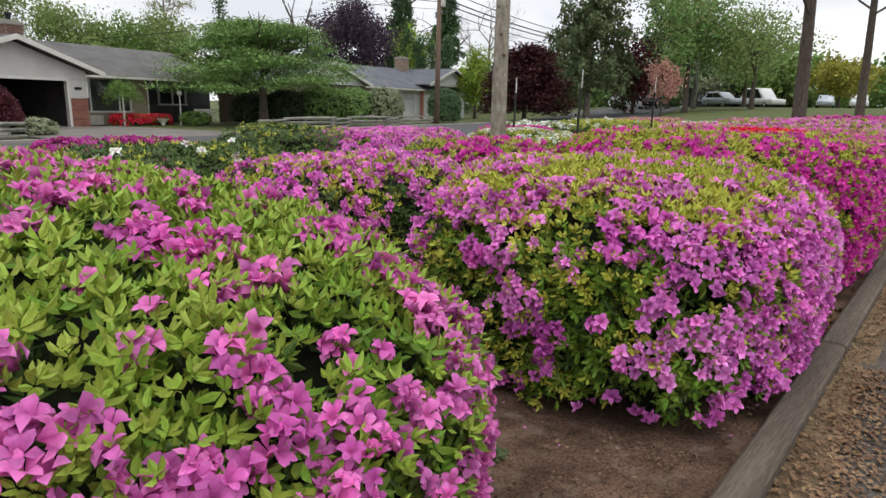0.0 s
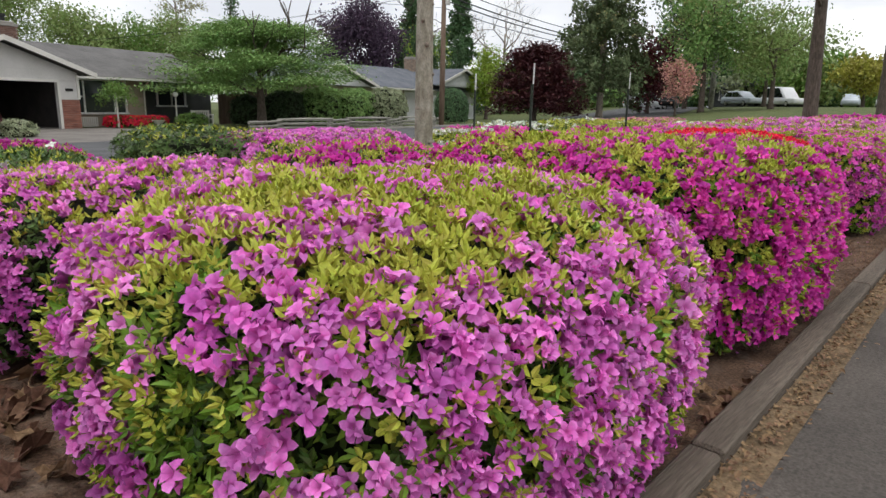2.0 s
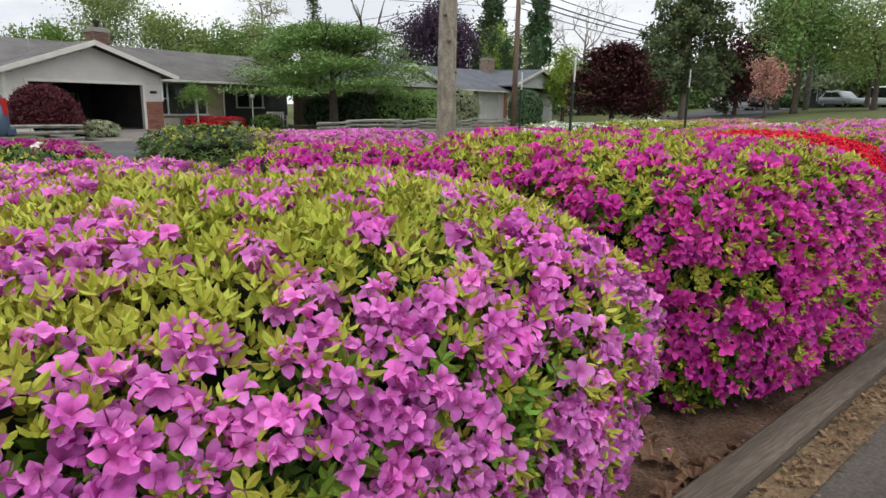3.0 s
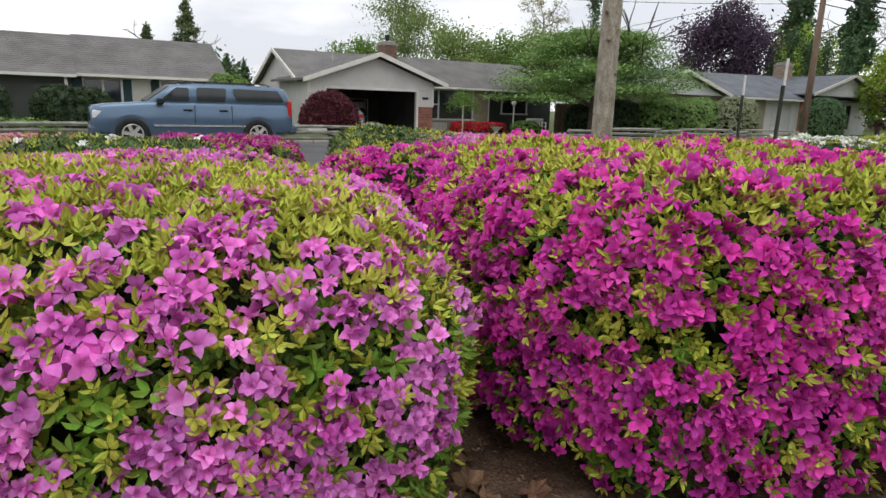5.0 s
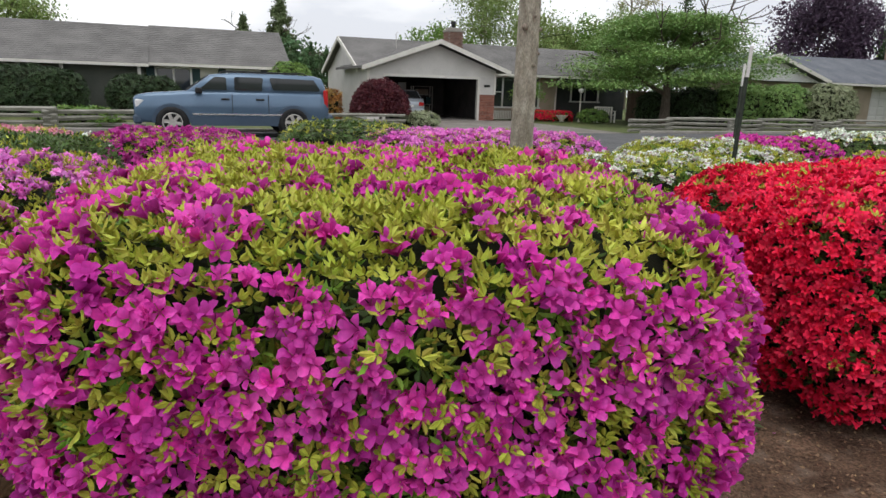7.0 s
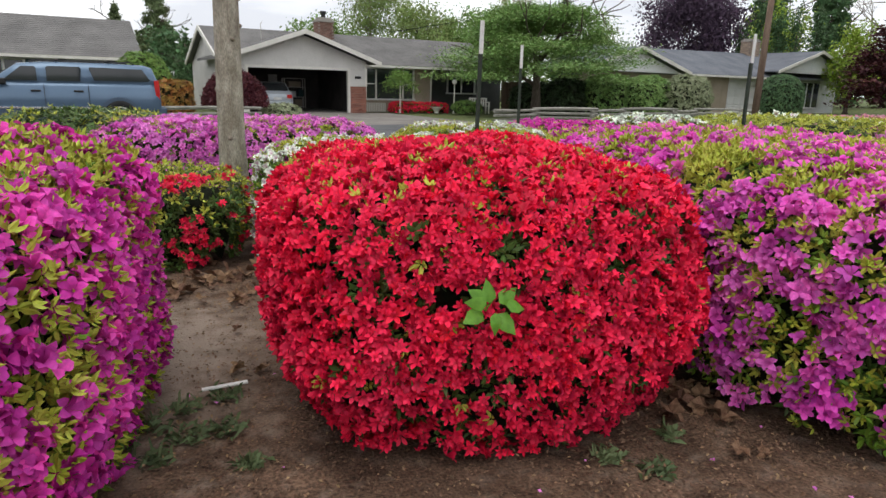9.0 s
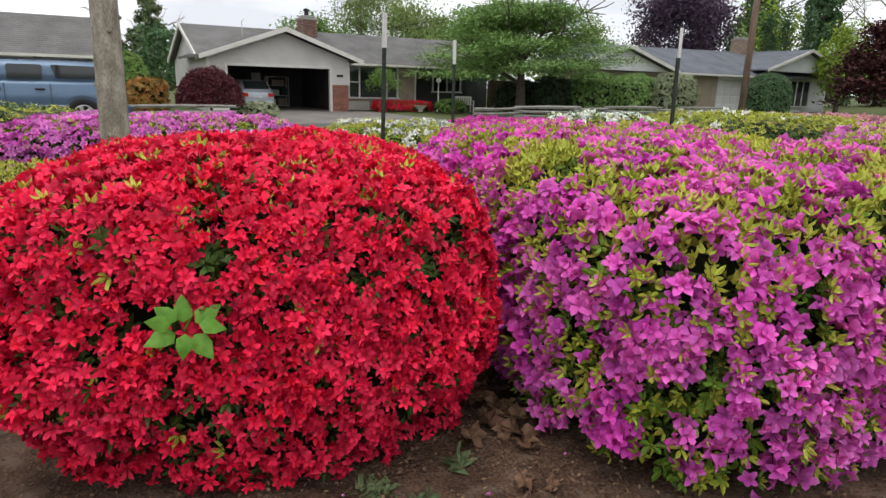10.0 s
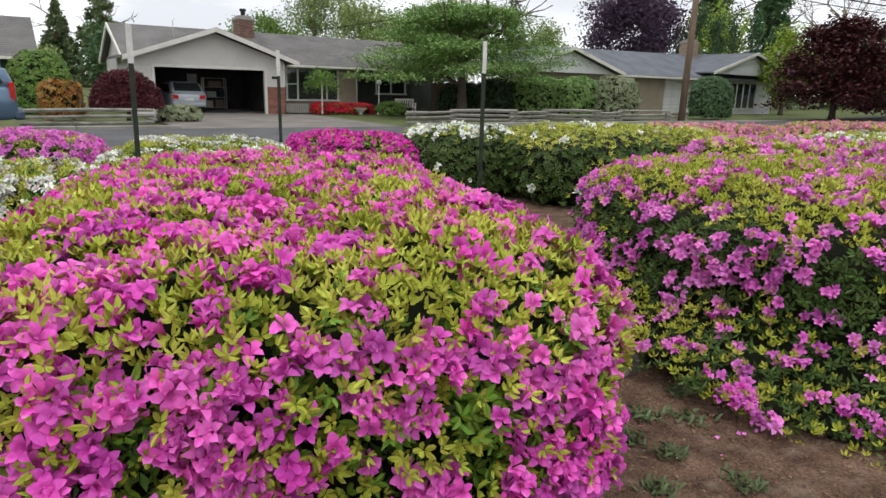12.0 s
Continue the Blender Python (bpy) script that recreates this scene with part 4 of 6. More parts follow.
part("tv_aerial", tube(bmesh.new(), [(-3.4, 3.2, 3.6), (-3.42, 3.2, 4.35), (-3.3, 3.2, 4.5)], [0.02, 0.018, 0.012], 6), M["rim"], h2, "thin metal aerial")

# the long house behind the hedges
h1 = empty("house", at_lot(0, 0, LOT), "long low grey-green house with a wide shingle roof", "house")
box("wall", -36, -9.9, 2.0, 2.15, 0, 2.45, M["siding_green"], h1)
box("side_wall", -10.05, -9.9, 2.15, 9, 0, 2.45, M["siding_green"], h1)
box("front_bay", -14.3, -12.6, 1.9, 2.0, 0.0, 2.4, M["trim"], h1, "cream panel beside the door")
for u0, u1, zt, zr in ((-36.0, -15.6, 2.27, 4.15), (-15.6, -9.3, 2.34, 4.2)):
    off = 0.0 if u0 < -20 else 0.35
    r = roof_slab("roof", [(u0, 0.9 + off, zt), (u1, 0.9 + off, zt), (u1, 5.2, zr), (u0, 5.2, zr)], 0.12, M["shingle"], h1)
    shingle_rows(r, (max(u0, -26), 0.9 + off, zt), (u1, 0.9 + off, zt), (u1, 5.2, zr), (max(u0, -26), 5.2, zr), 20, M["shingle"])
    roof_slab("roof", [(u0, 5.2, zr), (u1, 5.2, zr), (u1, 9.4, zt), (u0, 9.4, zt)], 0.12, M["shingle"], h1)
    box("gutter", u0, u1, 0.78 + off, 0.9 + off, zt - 0.14, zt - 0.01, M["trim"], h1, "pale gutter")
prism("gable_wall", [(2.1, 2.3), (5.2, 3.95), (9.0, 2.3)], -10.05, -9.92, M["siding_green"], h1, axis="x")
window(h1, -15.3, -13.9, 1.86, 1.05, 2.1, (0.5,))
window(h1, -12.2, -10.8, 1.95, 1.25, 2.1, (0.5,))
window(h1, -22.5, -20.2, 1.95, 0.6, 2.0, (0.33, 0.66))
for a, b in ((-15.75, -15.4), (-13.8, -13.45), (-12.65, -12.3), (-10.7, -10.35)):
    s = box("shutter", a, b, 1.86, 1.99, 1.0, 2.15, M["teal"], h1, "dark teal shutter")
    for i in range(8):
        box("slat", a + 0.03, b - 0.03, 1.84, 1.88, 1.06 + i * 0.13, 1.14 + i * 0.13, M["teal"], s)
for u in (-19.0, -16.0):
    box("porch_post", u - 0.06, u + 0.06, 1.05, 1.17, 0, 2.2, M["trim"], h1)

# the house with two white gables
h3 = empty("house", at_lot(0, 0, LOT), "white-gabled house with a slate-blue roof and brick chimney", "house")
box("wall", 16.2, 31.2, 0.6, 0.75, 0, 2.7, M["tan_wall"], h3)
box("wall", 34.8, 46.0, 0.6, 0.75, 0, 2.8, M["siding_white"], h3)
box("wall", 31.2, 34.8, 0.7, 0.8, 2.4, 2.8, M["siding_white"], h3)
gd = box("garage_door", 31.25, 34.75, 0.72, 0.78, 0, 2.4, M["garage_door"], h3, "closed white sectional door")
for i in range(4):
    for k in range(4):
        box("door_panel", 31.4 + k * 0.83, 32.1 + k * 0.83, 0.69, 0.73, 0.08 + i * 0.6, 0.58 + i * 0.6, M["garage_door"], gd, bevel=0.02)
r = roof_slab("main_roof", [(20.5, 0.0, 2.75), (46.5, 0.0, 2.85), (46.5, 4.5, 4.95), (20.5, 4.5, 4.6)], 0.12, M["shingle_blue"], h3)
shingle_rows(r, (20.5, 0.0, 2.75), (46.5, 0.0, 2.85), (46.5, 4.5, 4.95), (20.5, 4.5, 4.6), 18, M["shingle_blue"])
roof_slab("main_roof", [(20.5, 4.5, 4.6), (46.5, 4.5, 4.95), (46.5, 9.2, 2.8), (20.5, 9.2, 2.75)], 0.12, M["shingle_blue"], h3)
box("gutter", 25.2, 35.5, -0.14, 0.0, 2.62, 2.76, M["trim"], h3, "white gutter")
for ua, za, uw in ((20.1, 4.3, 5.0), (40.7, 4.95, 5.6)):
    ze = za - uw * 0.3
    prism("gable_wall", [(ua - uw + 0.4, ze - 0.1), (ua + uw - 0.4, ze - 0.1), (ua, za - 0.15)], -0.3, -0.15, M["siding_white"], h3)
    lap_siding("clapboard", ua - uw + 0.5, ua + uw - 0.5, -0.3, ze, za - 0.2, M["siding_white"], h3, gable=(ua, za - 0.18, (za - ze) / uw))
    for s in (-1, 1):
        roof_slab("gable_roof", [(ua + s * uw, -0.8, ze), (ua, -0.8, za), (ua, 5.0, za), (ua + s * uw, 5.0, ze)], 0.1, M["shingle_blue"], h3)
        bm = bmesh.new()
        rings = [[bm.verts.new((a, d, b)) for a, b in ((ua + s * uw, ze - 0.2), (ua, za - 0.2), (ua, za + 0.02), (ua + s * uw, ze + 0.02))] for d in (-0.88, -0.81)]
        bm.faces.new(rings[0])
        bm.faces.new(rings[1][::-1])
        for k in range(4):
            bm.faces.new((rings[0][k], rings[0][(k + 1) % 4], rings[1][(k + 1) % 4], rings[1][k]))
        part("barge_board", bm, M["trim"], h3, "white barge board")
window(h3, 39.6, 43.3, 0.56, 0.5, 2.5, (0.25, 0.5, 0.75), frame_w=0.1)
window(h3, 18.0, 20.4, 0.56, 0.9, 2.2, (0.5,))
chimney(h3, 38.6, 4.3, 1.3, 0.9, 4.0, 6.0, pot=False, brick="tan_brick", look_of="tan brick chimney")
box("entry_post", 35.1, 35.35, 0.0, 0.25, 0, 2.7, M["brick"], h3, "red-brown porch post")


# ---- vehicles ----
def wheel(parent, x, y, r, w, out):
    bm = bmesh.new()
    prof = [(r * 0.62, w * 0.46), (r * 0.86, w * 0.5), (r * 0.97, w * 0.40), (r, w * 0.2), (r, -w * 0.2), (r * 0.97, -w * 0.4), (r * 0.86, -w * 0.5), (r * 0.62, -w * 0.46)]
    n = 28
    rings = [[bm.verts.new((x + q * math.cos(2 * math.pi * k / n), y + s, r + q * math.sin(2 * math.pi * k / n))) for k in range(n)] for q, s in prof]
    for i in range(len(prof)):
        a, b = rings[i], rings[(i + 1) % len(prof)]
        for k in range(n):
            bm.faces.new((a[k], a[(k + 1) % n], b[(k + 1) % n], b[k]))
    wh = part("wheel", bm, M["rubber"], parent, "black tyre with worn tread", smooth=True)
    rim = bmesh.new()
    f = out * w * 0.40
    for i in range(6):
        a = i * math.pi / 3 + 0.2
        m = Matrix.Translation((x, y + f, r)) @ Matrix.Rotation(a, 4, "Y")
        add_box(rim, r * 0.1, r * 0.56, -0.02, 0.02, -r * 0.11, r * 0.11, 0.01, m)
    c = bmesh.ops.create_cone(rim, cap_ends=True, segments=18, radius1=r * 0.2, radius2=r * 0.16, depth=0.06)
    bmesh.ops.transform(rim, matrix=Matrix.Translation((x, y + f, r)) @ Matrix.Rotation(math.pi / 2, 4, "X"), verts=c["verts"])
    part("rim", rim, M["rim"], wh, "six-spoke silver rim")
    ring = bmesh.new()
    n2 = 24
    rr = [[ring.verts.new((x + q * math.cos(2 * math.pi * k / n2), y + s, r + q * math.sin(2 * math.pi * k / n2))) for k in range(n2)]
          for q, s in ((r * 0.64, f - out * 0.02), (r * 0.64, f + out * 0.025), (r * 0.57, f + out * 0.02), (r * 0.56, f - out * 0.06))]
    for i in range(3):
        for k in range(n2):
            ring.faces.new((rr[i][k], rr[i][(k + 1) % n2], rr[i + 1][(k + 1) % n2], rr[i + 1][k]))
    part("rim_edge", ring, M["rim"], wh, smooth=True)
    disc = bmesh.new()
    cc = bmesh.ops.create_cone(disc, cap_ends=True, segments=24, radius1=r * 0.6, radius2=r * 0.6, depth=w * 0.5)
    bmesh.ops.transform(disc, matrix=Matrix.Translation((x, y, r)) @ Matrix.Rotation(math.pi / 2, 4, "X"), verts=cc["verts"])
    part("hub", disc, M["black"], wh)


def car_body(name, sections, material, parent, label=""):
    """A body lofted through cross-sections along x: (x, half width, z bottom, z top, inset of the top)."""
    bm = bmesh.new()
    rings = []
    for x, hw, z0, z1, inset in sections:
        h = z1 - z0
        pts = [(-hw * 0.93, z0), (-hw, z0 + h * 0.12), (-hw, z0 + h * 0.62), (-hw + inset * 0.35, z0 + h * 0.9), (-hw + inset, z1),
               (hw - inset, z1), (hw - inset * 0.35, z0 + h * 0.9), (hw, z0 + h * 0.62), (hw, z0 + h * 0.12), (hw * 0.93, z0)]
        rings.append([bm.verts.new((x, y, z)) for y, z in pts])
    for a, b in zip(rings, rings[1:]):
        for k in range(10):
            bm.faces.new((a[k], a[(k + 1) % 10], b[(k + 1) % 10], b[k]))
    bm.faces.new(rings[0][::-1])
    bm.faces.new(rings[-1])
    ob = part(name, bm, material, parent, label, smooth=True)
    return ob


def quad_plate(name, pts, material, parent, y, thick=0.012, label=""):
    """A flat plate in the x-z plane at y."""
    bm = bmesh.new()
    rings = [[bm.verts.new((a, y + d, b)) for a, b in pts] for d in (0, thick)]
    bm.faces.new(rings[0])
    bm.faces.new(rings[1][::-1])
    k = len(pts)
    for i in range(k):
        bm.faces.new((rings[0][i], rings[0][(i + 1) % k], rings[1][(i + 1) % k], rings[1][i]))
    return part(name, bm, material, parent, label)


# the large estate car at the far kerb: nose towards -x
suv = empty("suv", at_lot(-13.0, -10.9, LOT + 0.012), "parked steel-blue full-size SUV with tinted windows", "car")
car_body("body", [(-2.66, 0.84, 0.50, 1.02, 0.08), (-2.58, 0.94, 0.42, 1.09, 0.1), (-2.3, 0.98, 0.40, 1.14, 0.1), (-1.4, 0.99, 0.40, 1.2, 0.1), (-1.1, 0.99, 0.40, 1.21, 0.08),
                  (0.5, 1.0, 0.40, 1.21, 0.06), (2.3, 0.99, 0.42, 1.21, 0.06), (2.58, 0.96, 0.46, 1.19, 0.08)], M["blue_paint"], suv)
car_body("cabin", [(-1.3, 0.86, 1.1, 1.22, 0.05), (-0.66, 0.9, 1.1, 1.85, 0.2), (-0.1, 0.9, 1.1, 1.92, 0.2), (1.2, 0.9, 1.1, 1.93, 0.2), (2.2, 0.9, 1.1, 1.9, 0.2), (2.42, 0.88, 1.1, 1.82, 0.18),
                   (2.56, 0.87, 1.1, 1.3, 0.1)], M["blue_paint"], suv)
for y in (-0.945, 0.91):
    quad_plate("side_window", [(-1.0, 1.27), (-0.27, 1.27), (-0.27, 1.7), (-0.31, 1.75), (-0.58, 1.75)], M["glass"], suv, y + 0.0, 0.02)
    quad_plate("side_window", [(-0.06, 1.27), (0.68, 1.27), (0.72, 1.72), (0.68, 1.77), (-0.02, 1.77), (-0.06, 1.72)], M["glass"], suv, y, 0.02)
    quad_plate("side_window", [(1.0, 1.31), (2.3, 1.31), (2.34, 1.36), (2.16, 1.74), (0.93, 1.77), (0.9, 1.73)], M["glass"], suv, y, 0.02)
    s = -1 if y < 0 else 1
    yy = y - 0.05 if y < 0 else y + 0.03
    box("rub_strip", -1.2, 1.25, yy - 0.03, yy + 0.02, 0.62, 0.665, M["chrome"], suv, "chrome side strip")
    box("sill_cladding", -1.25, 1.1, yy - 0.02, yy + 0.02, 0.33, 0.58, M["blue_dark"], suv)
    for x in (-0.32, 0.62):
        box("door_handle", x - 0.11, x + 0.11, yy - 0.045, yy + 0.02, 1.02, 1.06, M["black"], suv, bevel=0.01)
    for x in (-0.14, 0.85):
        box("door_seam", x - 0.006, x + 0.006, yy - 0.017, yy + 0.02, 0.5, 1.17, M["black"], suv)
    box("mirror", -1.1, -0.92, min(y, y + s * 0.2), max(y, y + s * 0.2), 1.16, 1.34, M["black"], suv, bevel=0.03)
    box("tail_lamp", 2.44, 2.57, y - 0.02 if y < 0 else y - 0.03, y + 0.06, 0.86, 1.36, M["taillight"], suv, "red tail lamp", bevel=0.02)
    box("headlamp", -2.62, -2.3, (y if y < 0 else y - 0.18), (y + 0.18 if y < 0 else y), 0.8, 1.0, M["headlight"], suv, "clear headlamp", bevel=0.03)
    for x in (-1.72, 1.55):
        arch = bmesh.new()
        n = 18
        w0, w1 = (yy - 0.025, yy + 0.02)
        rr = []
        for q, d in ((0.52, w0), (0.43, w0), (0.43, w1), (0.52, w1)):
            rr.append([arch.verts.new((x + q * math.cos(math.pi * k / n), d, 0.40 + q * math.sin(math.pi * k / n))) for k in range(n + 1)])
        for i in range(4):
            for k in range(n):
                arch.faces.new((rr[i][k], rr[i][k + 1], rr[(i + 1) % 4][k + 1], rr[(i + 1) % 4][k]))
        part("wheel_arch", arch, M["blue_dark"], suv, smooth=False)
        well = bmesh.new()
        c = bmesh.ops.create_cone(well, cap_ends=True, segments=24, radius1=0.45, radius2=0.45, depth=0.1)
        bmesh.ops.transform(well, matrix=Matrix.Translation((x, y - 0.005 if y < 0 else y + 0.04, 0.42)) @ Matrix.Rotation(math.pi / 2, 4, "X"), verts=c["verts"])
        part("wheel_well", well, M["black"], suv)
        wheel(suv, x, y - 0.02 if y < 0 else y + 0.02, 0.415, 0.27, s)
    part("roof_rail", tube(bmesh.new(), [(-0.4, s * 0.68, 1.9), (-0.3, s * 0.68, 1.98), (1.9, s * 0.68, 1.98), (2.05, s * 0.68, 1.88)], [0.022] * 4, 8), M["black"], suv)
quad = bmesh.new()
add_box(quad, -2.7, -2.45, -0.95, 0.95, 0.36, 0.62, 0.06)
part("front_bumper", quad, M["blue_dark"], suv)
quad = bmesh.new()
add_box(quad, 2.45, 2.72, -0.97, 0.97, 0.42, 0.68, 0.06)
part("rear_bumper", quad, M["blue_dark"], suv)
quad = bmesh.new()
add_box(quad, -2.66, -2.6, -0.5, 0.5, 0.7, 0.95, 0.02)
part("grille", quad, M["black"], suv)
for x in (0.2, 1.4):
    box("roof_bar", x - 0.03, x + 0.03, -0.7, 0.7, 1.97, 2.0, M["black"], suv)
ws = bmesh.new()
v = [ws.verts.new(p) for p in ((-1.28, -0.76, 1.24), (-1.28, 0.76, 1.24), (-0.7, 0.66, 1.8), (-0.7, -0.66, 1.8))]
ws.faces.new(v)
r = bmesh.ops.extrude_face_region(ws, geom=list(ws.faces))
bmesh.ops.translate(ws, vec=(-0.03, 0, 0.02), verts=[e for e in r["geom"] if isinstance(e, bmesh.types.BMVert)])
part("windscreen", ws, M["glass"], suv)
# a long low roofline over a high bonnet
for ch in suv.children_recursive:
    if ch.type == "MESH":
        for q in ch.data.vertices:
            z = q.co.z
            if z > 0.9 and not ch.name.startswith(("wheel", "rim", "tyre")):
                q.co.z = 0.9 + (z - 0.9) * 1.16 if z < 1.21 else 1.26 + (z - 1.21) * 0.73


def plain_car(m, label, paint, length=4.4, hw=0.86, roof=1.45, group=""):
    """A smaller car seen from afar or from behind."""
    c = empty("car", m, label, "car", group)
    L = length / 2
    car_body("body", [(-L, hw * 0.8, 0.42, 0.8, 0.08), (-L + 0.15, hw * 0.97, 0.3, 0.88, 0.1), (-L * 0.5, hw, 0.28, 0.93, 0.08), (L * 0.6, hw, 0.28, 0.96, 0.06),
                      (L - 0.12, hw * 0.97, 0.3, 0.97, 0.08), (L, hw * 0.86, 0.4, 0.9, 0.08)], paint, c)
    car_body("cabin", [(-L * 0.52, hw * 0.84, 0.88, 0.94, 0.04), (-L * 0.16, hw * 0.88, 0.88, roof - 0.06, 0.16), (L * 0.2, hw * 0.88, 0.88, roof, 0.16), (L * 0.62, hw * 0.88, 0.88, roof - 0.05, 0.15),
                       (L * 0.93, hw * 0.84, 0.88, 1.0, 0.08)], paint, c)
    for s in (-1, 1):
        y = s * hw * 0.9 - 0.01
        quad_plate("side_window", [(-L * 0.38, 0.97), (L * 0.2, 0.97), (L * 0.2, roof - 0.14), (-L * 0.12, roof - 0.14)], M["glass"], c, y, 0.02)
        quad_plate("side_window", [(L * 0.24, 0.97), (L * 0.75, 0.97), (L * 0.58, roof - 0.14), (L * 0.24, roof - 0.14)], M["glass"], c, y, 0.02)
        for x in (-L * 0.62, L * 0.6):
            wheel(c, x, s * (hw - 0.1), 0.31, 0.2, s)
        box("tail_lamp", L - 0.1, L + 0.01, s * hw * 0.72 - 0.13, s * hw * 0.72 + 0.13, 0.68, 0.86, M["taillight"], c, "red tail lamp")
    bm = bmesh.new()
    vv = [bm.verts.new(p) for p in ((L * 0.90, -hw * 0.72, 1.03), (L * 0.90, hw * 0.72, 1.03), (L * 0.68, hw * 0.66, roof - 0.1), (L * 0.68, -hw * 0.66, roof - 0.1))]
    bm.faces.new(vv)
    r2 = bmesh.ops.extrude_face_region(bm, geom=list(bm.faces))
    bmesh.ops.translate(bm, vec=(0.06, 0, 0.04), verts=[e for e in r2["geom"] if isinstance(e, bmesh.types.BMVert)])
    part("rear_window", bm, M["glass"], c)
    box("number_plate", L - 0.01, L + 0.02, -0.2, 0.2, 0.6, 0.72, M["white_paint"], c)
    box("bumper", L - 0.1, L + 0.06, -hw * 0.9, hw * 0.9, 0.34, 0.55, paint, c, bevel=0.04)
    return c


plain_car(at_lot(-3.4, 2.9, LOT + 0.006, -90), "silver-blue hatchback parked inside the open garage", M["silver_paint"], 4.2, 0.85, 1.48)

# ---- trees ----
LEAF = (np.array([(0, 0, 0), (0.5, 0.3, 0.08), (1, 0, -0.05), (0.5, -0.3, 0.08)], dtype=float), np.array([(0, 1, 2), (0, 2, 3)]))


def grow(bm, tips, start, way, length, radius, depth, rng, spread=0.6, up=0.15, sides=6):
    """A limb of short bent stretches that forks; the tips are kept for the leaves."""
    pts, p, d = [start], Vector(start), Vector(way).normalized()
    for i in range(3):
        d = (d + Vector(rng.normal(0, 0.13, 3)) + Vector((0, 0, up * 0.3))).normalized()
        p = p + d * length / 3
        pts.append(tuple(p))
    tube(bm, pts, [radius, radius * 0.85, radius * 0.7, radius * 0.55], sides)
    if depth == 0:
        tips.append(tuple(p))
        return
    for i in range(int(rng.integers(2, 4))):
        w = (d + Vector(rng.normal(0, spread, 3)) + Vector((0, 0, up))).normalized()
        grow(bm, tips, tuple(p), w, length * rng.uniform(0.6, 0.85), radius * 0.55, depth - 1, rng, spread, up, max(4, sides - 1))
    tips.append(tuple(p))


def crown_points(kind, r, z0, z1, count, rng):
    """Places of leaves: clumps inside the crown's outline, with gaps."""
    if kind == "conifer":
        # tiers of drooping boughs that shorten to a point
        n = 150
        f = np.sort(rng.random(n) ** 0.85)
        a = rng.random(n) * 2 * math.pi
        reach = r * (1.02 - f) * rng.uniform(0.7, 1.0, n)
        i = rng.choice(n, count, p=(reach + 0.1) / (reach + 0.1).sum())
        u = rng.random(count) ** 0.7
        rad = reach[i] * u
        out = np.stack([rad * np.cos(a[i]), rad * np.sin(a[i]), z0 + (z1 - z0) * f[i] - 0.22 * rad], 1)
        return out + rng.normal(0, 1, (count, 3)) * np.stack([0.05 * r * (1.2 - u)] * 2 + [0.013 * (z1 - z0) * np.ones(count)], 1)
    elif kind == "layered":
        n = 170
        f = rng.random(n)
        a = rng.random(n) * 2 * math.pi
        rad = r * np.sqrt(rng.random(n)) * (1 - 0.7 * f ** 1.8)
        c = np.stack([rad * np.cos(a), rad * np.sin(a), z0 + (z1 - z0) * f * 0.95 - 0.1 * rad ** 1.2 * (1 - f)], 1)
        s = np.tile([0.12 * r, 0.12 * r, 0.036 * (z1 - z0)], (n, 1))
    elif kind == "column":
        n = 30
        f = rng.random(n)
        a = rng.random(n) * 2 * math.pi
        rad = r * rng.random(n) * np.sqrt(np.clip(1.15 - f, 0, 1))
        c = np.stack([rad * np.cos(a), rad * np.sin(a), z0 + (z1 - z0) * f], 1)
        s = np.tile([0.3 * r, 0.3 * r, 0.05 * (z1 - z0)], (n, 1))
    elif kind == "dome":
        d = rng.normal(0, 1, (count, 3))
        d[:, 2] = np.abs(d[:, 2])
        d /= np.linalg.norm(d, axis=1, keepdims=True)
        d *= (rng.uniform(0.75, 1.02, (count, 1))) * (1 + 0.05 * np.sin(d[:, :1] * 9) * np.cos(d[:, 1:2] * 8))
        return d * np.array([r, r, z1 - z0]) + np.array([0, 0, z0 - 0.1])
    else:
        n = 64
        d = rng.normal(0, 1, (n, 3))
        d /= np.linalg.norm(d, axis=1, keepdims=True)
        d *= rng.uniform(0.35, 0.95, (n, 1))
        c = d * np.array([r, r, (z1 - z0) / 2]) + np.array([0, 0, (z0 + z1) / 2])
        s = np.tile([0.145 * r, 0.145 * r, 0.075 * (z1 - z0)], (n, 1))
    i = rng.integers(0, n, count)
    return c[i] + rng.normal(0, 1, (count, 3)) * s[i]


